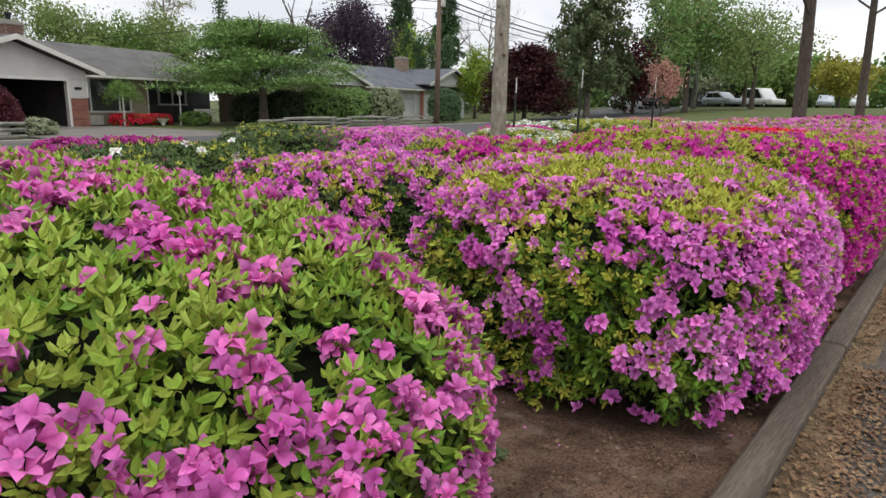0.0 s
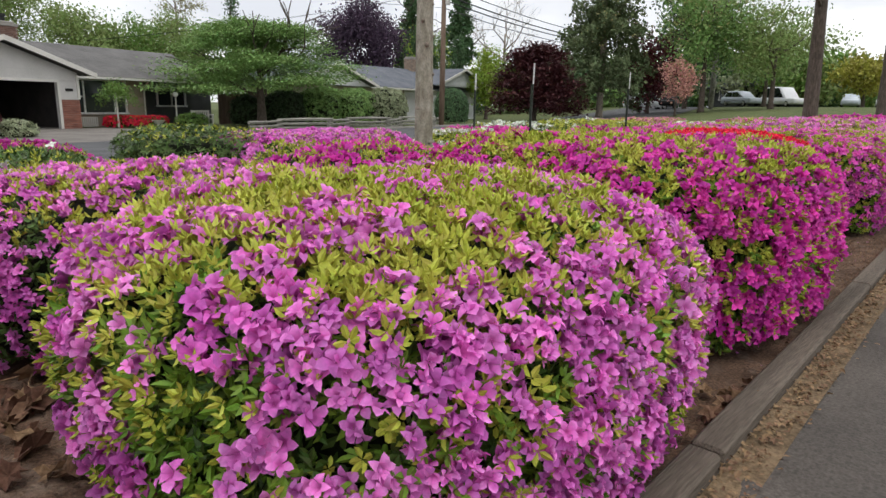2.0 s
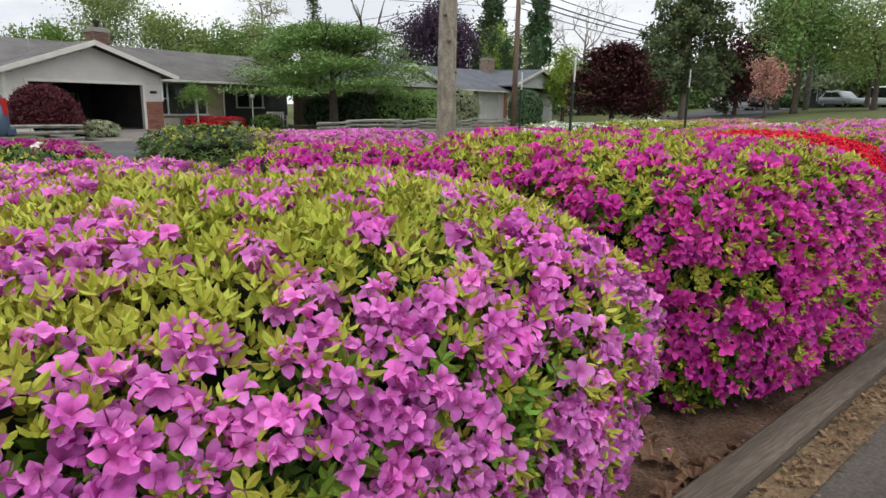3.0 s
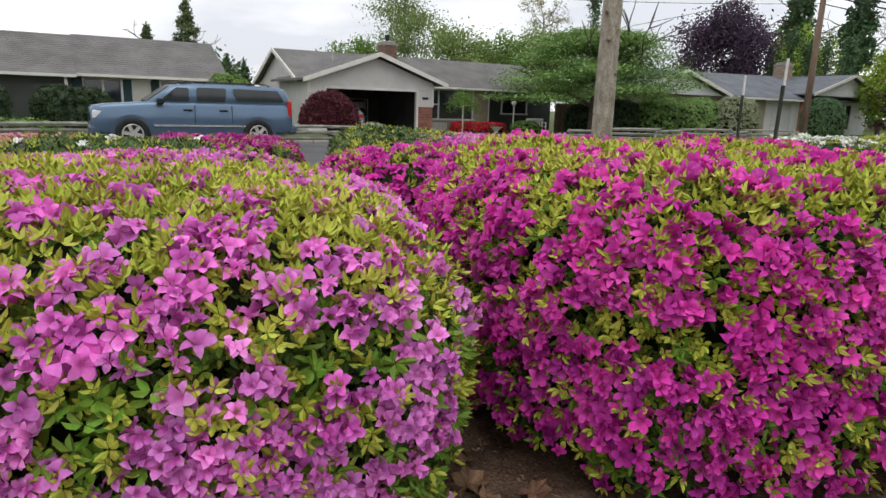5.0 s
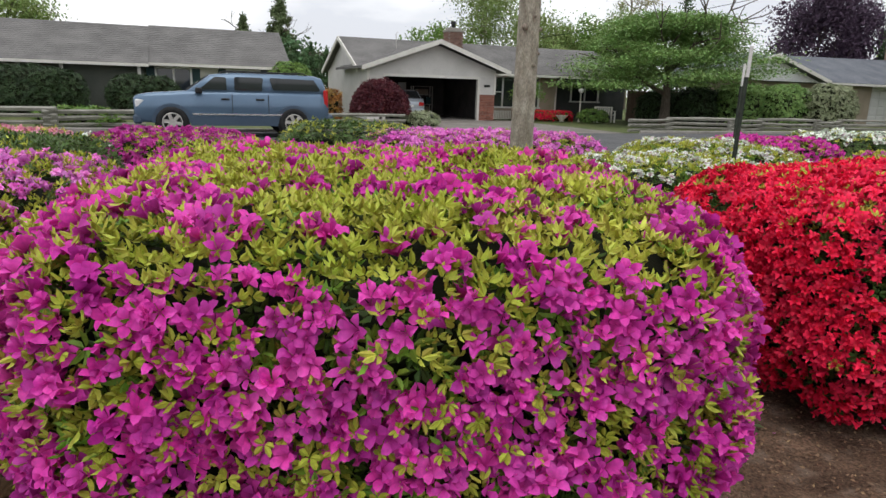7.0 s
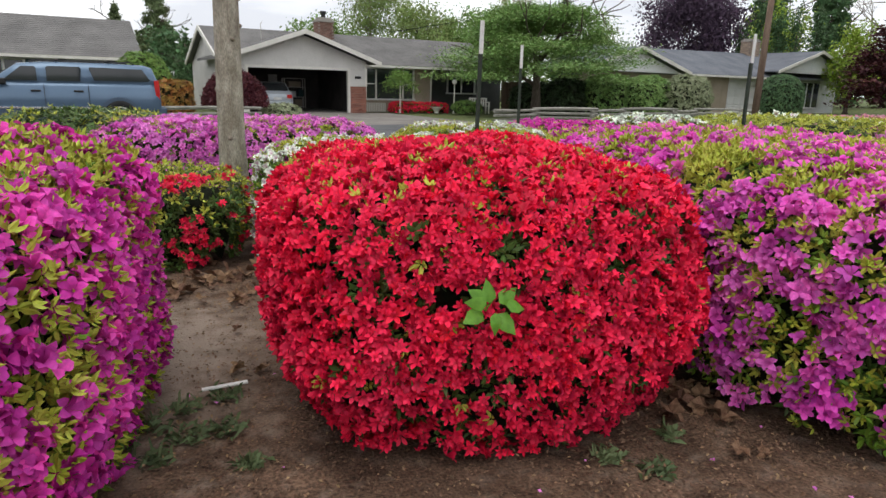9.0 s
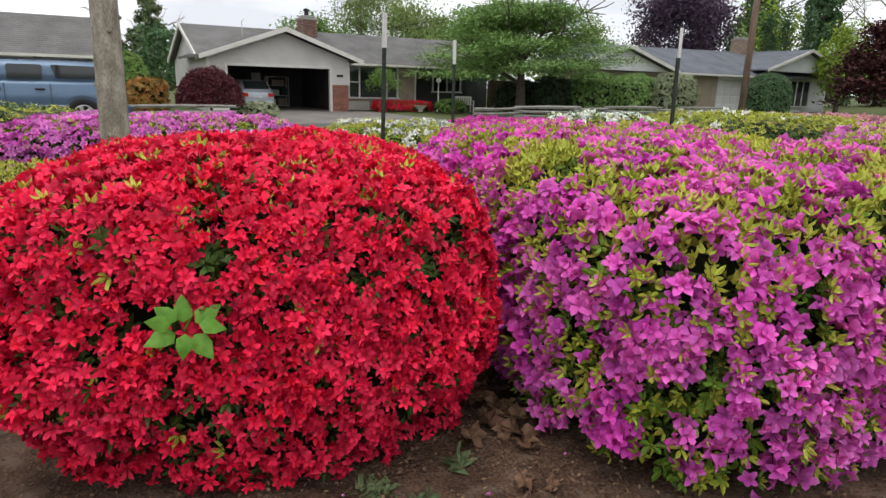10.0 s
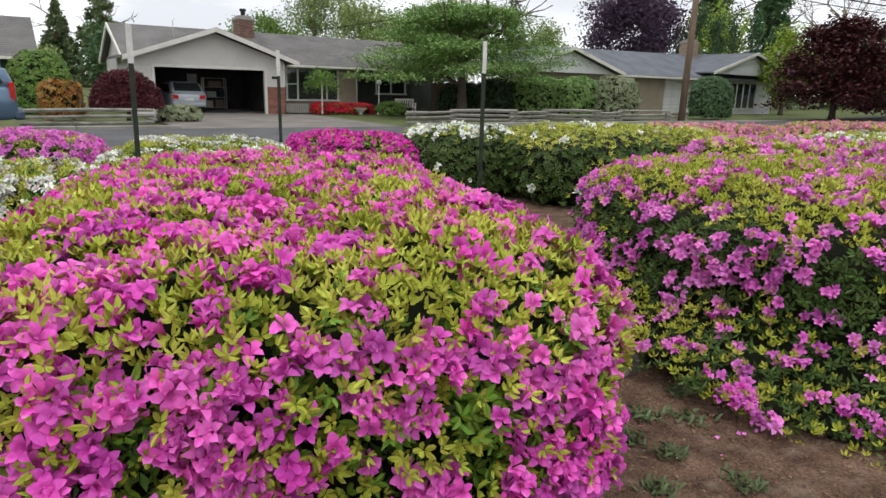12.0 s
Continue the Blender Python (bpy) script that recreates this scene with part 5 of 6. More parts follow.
def tree(x, y, h, r, z0, leaf, label, seed, kind="round", leaves=4500, size=0.3, trunk_r=0.18, bark="darkbark", limbs=5, depth=2, sparse=False, group="", lean=0.0):
    rng = np.random.default_rng(seed)
    ob = empty("tree", pose(x, y, ground_z(x, y), 0, 0, 0), label, "tree", group)
    bm = bmesh.new()
    th = h * (0.9 if kind in ("conifer", "column") else 0.55)
    tube(bm, [(0, 0, -0.2), (0.02, 0, 0.25), (0.03 + lean * 0.3, 0.02, th * 0.35), (lean * 0.7, 0.04, th * 0.7), (lean, 0, th)],
         [trunk_r * 1.5, trunk_r * 1.05, trunk_r * 0.85, trunk_r * 0.65, trunk_r * 0.3], 10)
    part("trunk", bm, M[bark], ob, smooth=True)
    tips = []
    for i in range(limbs):
        bm = bmesh.new()
        a = 2 * math.pi * i / limbs + rng.uniform(-0.4, 0.4)
        zz = th * rng.uniform(0.45, 0.98)
        grow(bm, tips, (lean * zz / th, 0, zz), (math.cos(a), math.sin(a), 0.5 if kind != "conifer" else -0.05), r * 0.42, trunk_r * (0.26 if sparse else 0.42), depth, rng)
        part("branch", bm, M[bark], ob)
    if leaf:
        if sparse:
            base = np.array(tips)
            pts = base[rng.integers(0, len(base), leaves)] + rng.normal(0, 0.07 * r, (leaves, 3))
        else:
            pts = crown_points(kind, r, z0, h, leaves, rng)
            pts[:, 2] = np.maximum(pts[:, 2], 0.25)
        turns = frames_from(np.tile([0, 0, 1.0], (len(pts), 1)), 0.4, rng) if kind == "layered" else frames_from(rng.normal(0, 1, (len(pts), 3)), 0.1, rng)
        v, f = scatter_mesh(LEAF[0], LEAF[1], pts, turns, rng.uniform(0.6, 1.3, len(pts)) * size)
        tagged(fast_mesh("crown", v, f, M[leaf], ob), kind="stuff")
    return ob


M["t_maple"] = leafy("dark_maple_leaf", (0.05, 0.013, 0.017), (0.095, 0.025, 0.028), 0.2, 0.55)
M["t_dogwood"] = leafy("dogwood_leaf", (0.155, 0.265, 0.082), (0.265, 0.40, 0.12), 0.3, 0.55)
M["t_spruce"] = leafy("spruce_needle", (0.10, 0.14, 0.065), (0.18, 0.22, 0.10), 0.2, 0.6)
tree(22.9, 29.2, 5.75, 5.4, 2.55, "t_dogwood", "broad layered green dogwood in front of a house", 1, "layered", 62000, 0.15, 0.28)
tree(46.5, 49, 11.8, 4.4, 2.6, "t_purple", "tall purple-leaved tree behind a roof", 2, "round", 22000, 0.28, 0.25)
tree(63, 58, 20, 4.5, 1, "t_dark", "tall dark conifer behind a roof", 3, "conifer", 12000, 0.45, 0.3, group="conifers")
tree(68, 54.5, 19, 4.5, 1, "t_dark", "tall dark conifer behind a roof", 4, "conifer", 12000, 0.45, 0.3, group="conifers")
tree(60, 53, 11, 3.6, 2, "t_lime", "bright green tree between dark conifers", 5, "round", 4000, 0.36, 0.2)
tree(82, 58, 21, 8, 8, None, "bare grey tree with fine branches", 6, trunk_r=0.3, limbs=9, depth=4, bark="bark")
tree(55.4, 39.4, 7.0, 2.0, 1.0, "t_lime", "lime-green small tree beside a maple", 7, "round", 5000, 0.26)
tree(48.4, 28.4, 6.4, 4.1, 1.2, "t_maple", "dark red Japanese maple on a lawn", 8, "layered", 18000, 0.28, 0.2)
tree(56, 26.6, 19, 6.8, 1.8, "t_spruce", "tall grey-green spruce with a pale trunk", 9, "conifer", 20000, 0.36, 0.3, bark="bark")
tree(61, 24.4, 7.4, 3.0, 0.8, "t_red", "dark red maple among evergreens", 11, "round", 4500, 0.3)
tree(53, 18.2, 4.4, 1.6, 1.0, "t_pink", "small pink-leaved tree beside parked cars", 12, "round", 1800, 0.2, 0.08)
tree(58.6, 18.4, 12.5, 4.2, 2.5, "t_dogwood", "tall green tree at the end of the street", 13, "round", 8000, 0.3, 0.25)
tree(72, 25.5, 13, 5, 2, "t_dark", "dark evergreen behind parked cars", 14, "round", 5000, 0.45, 0.25)
tree(61, 13.6, 8.6, 4.6, 2.2, "t_olive", "rounded olive-green street tree", 15, "round", 5000, 0.28, 0.22)
tree(72, 17.5, 9.0, 4.2, 2, "t_dogwood", "rounded green street tree beside others", 16, "round", 4500, 0.28, 0.22)
tree(71.5, 9.0, 4.7, 3.3, 1.0, "t_yellow", "low yellow-leaved tree by parked cars", 17, "round", 3500, 0.34, 0.15)
tree(27.4, 2.3, 17, 8.0, 6, "t_bud", "large street tree with dark trunk and opening buds", 18, leaves=15000, size=0.1, trunk_r=0.24, limbs=11, depth=4, sparse=True, lean=-1.0)
tree(40.8, 2.5, 17, 8.0, 6, "t_bud", "large street tree with bare spreading branches", 19, leaves=13000, size=0.12, trunk_r=0.22, limbs=10, depth=4, sparse=True, lean=-1.0)
tree(20.6, 70, 17, 4.2, 5, "t_olive", "tall drooping birch behind a roof", 21, "column", 13000, 0.27, 0.2, bark="bark")
for i, (x, y, h) in enumerate(((25, 63, 10.2), (30, 65, 9.6), (35, 66, 10.4), (15.5, 66, 8.0), (46, 66, 9))):
    tree(x, y, h, 4.2, 2, "t_green" if i % 2 else "t_olive", "round green tree behind the houses", 30 + i, "round", 10000, 0.3, 0.2, group="trees behind the houses")
tree(37.5, 70, 22, 3.2, 6, "t_bud", "tall pale poplar with hardly any leaves", 40, leaves=2500, size=0.22, trunk_r=0.28, limbs=12, depth=3, sparse=True, bark="bark")
tree(42.5, 67, 15.5, 1.1, 1, "t_dark", "narrow dark columnar cypress", 41, "column", 3000, 0.3, 0.15)
tree(-7.0, 115, 17.5, 7.0, 0.8, "t_spruce", "tall grey-green spruce far behind the roofs", 42, "conifer", 15000, 0.5, 0.3, group="conifers")
tree(-13.0, 114, 13.0, 5.4, 0.8, "t_spruce", "tall grey-green spruce far behind the roofs", 43, "conifer", 10000, 0.5, 0.3, group="conifers")
tree(1.3, 70.6, 6.3, 1.9, 0.8, "t_dark", "small spruce between two roofs", 44, "conifer", 2500, 0.28, 0.12, group="conifers")
tree(3.1, 70.7, 5.8, 1.7, 0.8, "t_dark", "small spruce between two roofs", 48, "conifer", 2500, 0.28, 0.12, group="conifers")
for i in range(5):
    tree(50.4 + i * 1.15, 46.8 - i * 0.9, 8.2 + 0.5 * (i % 2), 0.95, 0.6, "t_dark", "narrow dark green arborvitae in a row behind a roof", 90 + i, "column", 2600, 0.22, 0.1, limbs=3, depth=1, group="arborvitae")
tree(-21, 52, 9.4, 5.0, 2, "t_olive", "wide pale green tree behind a long roof", 45, "round", 14000, 0.26, 0.25)
tree(-8, 56, 7.4, 1.8, 3, "t_bud", "thin leafless treetop behind a roof", 46, leaves=900, size=0.2, trunk_r=0.12, limbs=7, depth=3, sparse=True, bark="bark")
# far green belt that closes the view along the street
for i in range(16):
    rr = random.Random(100 + i)
    a = radians(52 + i * 2.7)
    d = rr.uniform(92, 118)
    tree(2 + d * math.sin(a), -4 + d * math.cos(a), rr.uniform(5.5, 9.5), rr.uniform(5, 7.5), 0.6, ("t_green", "t_olive", "t_dark", "t_grey")[i % 4], "distant leafy tree at the end of the street", 60 + i,
         "round", 2600, 0.7, 0.25, limbs=3, depth=1, group="distant trees")
for i in range(11):
    rr = random.Random(170 + i)
    a = radians(55 + i * 3.4)
    d = rr.uniform(103, 109)
    tree(2 + d * math.sin(a), -4 + d * math.cos(a), rr.uniform(2.6, 3.6), rr.uniform(4.2, 5.6), 0.2, ("t_dark", "t_green", "t_dogwood")[i % 3], "distant rounded shrubbery at the end of the street", 110 + i, "dome", 2200, 0.6, 0.15, limbs=3, depth=1,
         group="distant shrubs")
for i in range(8):
    rr = random.Random(140 + i)
    tree(-30 + i * 14, 92 + rr.uniform(-8, 8), rr.uniform(6.5, 9), rr.uniform(5, 7), 1.0, ("t_green", "t_olive", "t_dark")[i % 3], "distant leafy tree behind the houses", 80 + i,
         "round", 2200, 0.7, 0.25, limbs=3, depth=1, group="distant trees")

# ---- garden shrubs of the lots ----
tree(7.45, 22.2, 1.95, 1.2, 0.62, "t_red", "burgundy laceleaf maple clipped to a low dome", 47, "dome", 15000, 0.095, 0.07, limbs=7)


def garden_shrub(x, y, a, b, h, leaf, label, seed, detail=0.32, turn=HA, **kw):
    return shrub("garden_shrub", x, y, a, b, h, None, label, seed, young_top=0.0, young_side=0.0, leaf=leaf, detail=detail, turn=turn, group="", **kw)


def lot(u, v):
    p = STREET @ Vector((u, v, 0))
    return p.x, p.y


garden_shrub(*lot(-20.3, 0.2), 2.3, 0.75, 1.95, "t_hedge", "tall dark green clipped hedge before a house", 201, crown=2.8, rough=0.13)
garden_shrub(*lot(-15.8, 0.3), 1.5, 0.7, 1.75, "t_hedge", "dark green clipped hedge beside a window", 202, crown=2.8, rough=0.13)
garden_shrub(*lot(-9.0, -4.5), 0.66, 0.7, 1.4, "t_orange", "orange-leaved rounded shrub behind a rail fence", 203)
garden_shrub(*lot(-9.4, 1.5), 1.2, 1.0, 2.6, "t_green", "green tall shrub beside a house corner", 204, crown=2.4)
garden_shrub(*lot(-5.2, -5.6), 0.8, 0.5, 0.6, "t_grey", "tuft of grey-green lavender by a driveway", 205, crown=2.4)
garden_shrub(40.8, 31.0, 1.45, 1.3, 2.7, "t_dark", "dark green shrub clipped to an egg shape", 206, crown=2.3, sharp=2.2)
for i, (x, y, h, k) in enumerate(((25.5, 30.6, 2.0, "t_hedge"), (27.8, 30.2, 2.3, "t_dogwood"), (30.2, 29.6, 2.3, "t_dogwood"), (32.2, 29.0, 2.4, "t_grey"), (24.0, 31.6, 1.8, "t_hedge"))):
    garden_shrub(x, y, 1.7, 1.2, h, k, "loose garden shrub in front of a tan wall", 210 + i, crown=2.4, sharp=2.4, detail=0.3, rough=0.16)
garden_shrub(*lot(6.6, -1.0), 0.8, 0.6, 0.7, "t_green", "green low shrub beside a lamp post", 216, crown=2.4)
for i, (u, w) in enumerate(((3.3, 0.5), (4.3, 0.6), (5.5, 0.8))):
    x, y = lot(u, 0.7)
    shrub("azalea", x, y, w, 0.4, 0.52, "red", "small red azalea under a front window", 220 + i, side=0.9, top=0.8, detail=0.5, turn=HA, group="red azaleas by the house", young_top=0.2)
garden_shrub(-2.5, 18.6, 1.3, 0.7, 0.6, "t_green", "low green perennials along a rail fence", 230, crown=2.4)
garden_shrub(*lot(-24, -7.6), 2.2, 0.7, 0.6, "mature", "low green perennials along a rail fence", 231, crown=2.4)
st = empty("small_tree", at_lot(3.15, 0.3, LOT), "small weeping tree on a thin pale stem", "tree")
part("stem", tube(bmesh.new(), [(0, 0, 0), (0.01, 0, 0.8), (0, 0, 1.7)], [0.045, 0.04, 0.035], 8), M["trim"], st)
rngs = np.random.default_rng(5)
pp = rngs.normal(0, 1, (1800, 3)) * np.array([0.42, 0.42, 0.2]) + np.array([0, 0, 1.9])
pp[:, 2] -= 0.5 * (pp[:, 0] ** 2 + pp[:, 1] ** 2)
vv, ff = scatter_mesh(LEAF[0], LEAF[1], pp, frames_from(rngs.normal(0, 1, pp.shape), 0.1, rngs), rngs.uniform(0.07, 0.13, len(pp)))
tagged(fast_mesh("crown", vv, ff, M["t_green"], st), kind="stuff")

# ---- street furniture and garden things ----
lp = empty("lamp_post", at_lot(6.15, -0.4, LOT), "slim white garden lamp post with a round lantern", "lamp post")
part("post", tube(bmesh.new(), [(0, 0, 0), (0, 0, 0.1), (0, 0, 0.12), (0, 0, 1.55)], [0.09, 0.08, 0.04, 0.035], 10), M["trim"], lp)
bm = bmesh.new()
bmesh.ops.create_uvsphere(bm, u_segments=14, v_segments=8, radius=0.14, matrix=Matrix.Translation((0, 0, 1.7)))
part("lantern", bm, M["white_paint"], lp, "frosted white globe", smooth=True)
part("finial", tube(bmesh.new(), [(0, 0, 1.83), (0, 0, 1.87), (0, 0, 1.92)], [0.08, 0.06, 0.01], 8), M["black"], lp)

bench = empty("garden_bench", at_lot(7.7, -0.6, LOT, -12), "white-painted slatted garden bench", "bench")
for x in (-0.5, 0.5):
    box("leg", x - 0.035, x + 0.035, -0.25, -0.19, 0, 0.62, M["trim"], bench)
    box("leg", x - 0.035, x + 0.035, 0.19, 0.25, 0, 0.85, M["trim"], bench)
    box("armrest", x - 0.045, x + 0.045, -0.28, 0.24, 0.62, 0.66, M["trim"], bench)
for i in range(4):
    box("seat_slat", -0.55, 0.55, -0.24 + i * 0.12, -0.14 + i * 0.12, 0.41, 0.44, M["trim"], bench)
for i in range(8):
    box("back_slat", -0.48 + i * 0.13, -0.41 + i * 0.13, 0.2, 0.23, 0.46, 0.82, M["trim"], bench)
box("back_rail", -0.55, 0.55, 0.19, 0.25, 0.8, 0.87, M["trim"], bench, bevel=0.01)

pot = empty("planter", at_lot(5.2, -0.1, LOT), "low white bowl planter on the front lawn", "planter")
part("bowl", tube(bmesh.new(), [(0, 0, 0), (0, 0, 0.06), (0, 0, 0.12), (0, 0, 0.34), (0, 0, 0.36)], [0.16, 0.1, 0.14, 0.34, 0.36], 16), M["trim"], pot, smooth=True)
part("soil", tube(bmesh.new(), [(0, 0, 0.355), (0, 0, 0.372)], [0.32, 0.3], 14), M["soil"], pot)


def rail_fence(u0, u1, v, label, seed):
    """Zigzag stacks of split rails."""
    rr = random.Random(seed)
    n = max(1, round((u1 - u0) / 2.6))
    f = empty("rail_fence", at_lot(0, 0, LOT), label, "fence")
    for i in range(n):
        a = u0 + (u1 - u0) * i / n
        b = u0 + (u1 - u0) * (i + 1) / n
        va, vb = v + (0.45 if i % 2 else -0.45), v + (-0.45 if i % 2 else 0.45)
        for k in range(3):
            z = 0.09 + k * 0.2 + (0.08 if i % 2 else 0.0)
            bm = bmesh.new()
            pts = [(a - 0.2, va, z + rr.uniform(-0.02, 0.02)), ((a + b) / 2, (va + vb) / 2 + rr.uniform(-0.04, 0.04), z + rr.uniform(-0.03, 0.03)), (b + 0.2, vb, z + rr.uniform(-0.02, 0.02))]
            tube(bm, pts, [rr.uniform(0.055, 0.085), rr.uniform(0.06, 0.085), rr.uniform(0.055, 0.08)], 5)
            part("rail", bm, M["rail_wood"], f)
    return f


rail_fence(3.2, 22.5, -8.3, "low zigzag fence of weathered grey split rails", 1)
rail_fence(-10.2, -6.6, -7.6, "short zigzag fence of weathered grey split rails", 2)
rail_fence(-28.0, -15.8, -7.4, "low zigzag fence of mossy grey split rails", 3)


boards = empty("board_fence", at_lot(0, 0, LOT), "tall brown timber board fence between two houses", "fence")
rb = random.Random(31)
for i in range(48):
    u = 10.4 + i * 0.165
    o = box("board", u, u + 0.155, 1.0 + rb.uniform(-0.01, 0.01), 1.03, 0.03, 1.82 + rb.uniform(-0.03, 0.02), M["pole_wood"], boards)
for z in (0.4, 1.5):
    box("fence_rail", 10.4, 18.3, 1.045, 1.12, z, z + 0.09, M["pole_wood"], boards)


def pole(x, y, h, r, label, material, arm=True, lean=(0, 0)):
    p = empty("utility_pole", pose(x, y, ground_z(x, y), lean[0], lean[1], 20), label, "utility pole")
    part("shaft", tube(bmesh.new(), [(0, 0, -0.3), (0, 0, h * 0.5), (0, 0, h)], [r, r * 0.88, r * 0.72], 12), material, p, smooth=True)
    if arm:
        box("crossarm", -1.1, 1.1, -0.06, 0.06, h - 0.7, h - 0.58, material, p)
        for s in (-1.0, -0.5, 0.5, 1.0):
            part("insulator", tube(bmesh.new(), [(s, 0, h - 0.58), (s, 0, h - 0.5), (s, 0, h - 0.42)], [0.03, 0.06, 0.03], 8), M["rim"], p)
    part("cable_box", add_box(bmesh.new(), -0.18, 0.18, -r - 0.2, -r + 0.03, h * 0.82, h * 0.9, 0.02), M["rim"], p)
    return p


pole(35.5, 27.0, 9.6, 0.2, "brown wooden utility pole beside the street", M["pole_wood"], lean=(0, 0.8))
pole(66.0, 20.4, 10.2, 0.26, "grey wooden utility pole at the street corner", M["rail_wood"])
pole(84.0, 38.0, 11.0, 0.2, "distant wooden utility pole", M["pole_wood"])


def cable(p, q, sag, r, label):
    p, q = Vector(p), Vector(q)
    pts = []
    for i in range(15):
        f = i / 14
        a = p.lerp(q, f)
        pts.append((a.x, a.y, a.z - sag * 4 * f * (1 - f)))
    tagged(part("cable", tube(bmesh.new(), pts, [r] * 15, 5), M["wire"], None), label, "cable", "overhead cables")


for k, (dz, r) in enumerate(((0.0, 0.035), (-0.55, 0.05), (-0.9, 0.045), (-1.4, 0.03))):
    cable((35.5, 27.0, 8.95 + dz), (84.0, 38.0, 10.2 + dz), 0.8, r, "black overhead cable between two utility poles")
    cable((35.5, 27.0, 8.95 + dz), (-8.0, 38.0, 10.6 + dz), 0.9, r * 0.5, "thin overhead cable above the front lawns")
cable((35.5, 27.0, 8.6), (15.5, 33.5, 4.2), 0.3, 0.015, "thin service cable from a pole to a roof")

# driveways and kerbs
sheet("driveway", span(-6.0, 2.2, 4), span(-9.7, 0.0, 6), M["driveway"], 0.018, local=True, label="pale brown concrete driveway to the open garage")
for v0, nm in ((-9.6, "kerb"), (-21.35, "kerb")):
    kb = empty(nm, at_lot(0, v0, LOT), "low grey concrete kerb along the street", "kerb", kind="structure")
    for i in range(40):
        u = -60 + i * 3.0
        if v0 > -12 and -6.8 < u < 2.4:
            continue
        box("kerb_stone", u + 0.01, u + 2.99, 0, 0.16, -0.05, 0.12, M["concrete"], kb, bevel=0.02)

# far cars and a far house
plain_car(pose(72.6, 30.0, ground_z(72.6, 30.0), 0, 0, 140), "white pickup parked far down the street", M["white_car"], 5.2, 0.95, 1.8, "cars down the street")
plain_car(pose(75.0, 28.6, ground_z(75.0, 28.6), 0, 0, 15), "dark saloon parked far down the street", M["black"], 4.5, 0.88, 1.45, "cars down the street")
plain_car(pose(75.6, 20.9, ground_z(75.6, 20.9), 0, 0, 58), "silver estate car parked far down the street", M["silver_paint"], 4.5, 0.9, 1.6, "cars down the street")
plain_car(pose(79.5, 17.9, ground_z(79.5, 17.9), 0, 0, 55), "white van parked far down the street", M["white_car"], 5.4, 1.0, 2.1, "cars down the street")
plain_car(pose(84.8, 12.6, ground_z(84.8, 12.6), 0, 0, 10), "silver car parked far down the street", M["silver_paint"], 4.5, 0.88, 1.5, "cars down the street")
plain_car(pose(86.0, 9.6, ground_z(86.0, 9.6), 0, 0, 10), "white car parked far down the street", M["white_car"], 4.6, 0.9, 1.6, "cars down the street")
fh = empty("house", pose(95, 25.5, ground_z(95, 25.5), 0, 0, -70), "distant dark-roofed house at the street corner", "house")
box("wall", -6, 6, 0, 7, 0, 2.6, M["siding_dark"], fh)
prism("roof", [(-0.7, 2.5), (3.5, 5.2), (7.7, 2.5)], -6.6, 6.6, M["shingle_blue"], fh, axis="x")
prism("porch_roof", [(-2.6, 2.6), (0, 4.2), (2.6, 2.6)], -2.2, 3.0, M["shingle_blue"], fh)
window(fh, -4.6, -2.8, -0.04, 0.9, 2.1, (0.5,))
window(fh, 2.8, 4.6, -0.04, 0.9, 2.1, (0.5,))

# things inside the garage
shelf = empty("storage_rack", at_lot(-1.0, 5.6, LOT), "pale metal storage rack with boxes in a garage", "shelf")
for x in (-0.6, 0.6):
    for y in (-0.2, 0.2):
        box("upright", x - 0.025, x + 0.025, y - 0.025, y + 0.025, 0, 1.7, M["rim"], shelf)
for z in (0.1, 0.65, 1.2, 1.68):
    box("shelf_board", -0.62, 0.62, -0.22, 0.22, z, z + 0.03, M["rim"], shelf)
for i, (x, z, w, h, k) in enumerate(((-0.35, 0.13, 0.4, 0.35, "trim"), (0.2, 0.13, 0.45, 0.4, "tan_wall"), (-0.2, 0.68, 0.5, 0.3, "white_paint"), (0.35, 0.68, 0.3, 0.4, "teal"), (0.0, 1.23, 0.7, 0.3, "tan_wall"))):
    tagged(box("storage_box", -1.0 + x - w / 2, -1.0 + x + w / 2, 5.4, 5.75, LOT + z, LOT + z + h, M[k], None, bevel=0.01), "plain storage box on a garage rack", "box", "boxes on the rack").matrix_basis = STREET
door_i = tagged(box("inner_door", -2.2, -1.7, 6.42, 6.5, LOT, LOT + 1.9, M["white_paint"], None), "white panel leaning inside a garage", "panel")
door_i.matrix_basis = STREET

# ---- the near tree's upper part ----
rn = np.random.default_rng(77)
bm, tips = bmesh.new(), []
for i in range(6):
    a = i * 1.05 + 0.3
    grow(bm, tips, (0.02, 0, 3.2 + 0.25 * i), (math.cos(a), math.sin(a), 0.9), 1.1, 0.05, 2, rn)
part("branch", bm, M["bark"], tree_near)
for i in range(14):
    kn = bmesh.new()
    a, z = rn.uniform(0, 6.28), rn.uniform(0.7, 2.6)
    rr = 0.096
    bmesh.ops.create_icosphere(kn, subdivisions=1, radius=rn.uniform(0.012, 0.03), matrix=Matrix.Translation((rr * math.cos(a), rr * math.sin(a), z)))
    part("bark_knot", kn, M["bark"], tree_near, smooth=True)

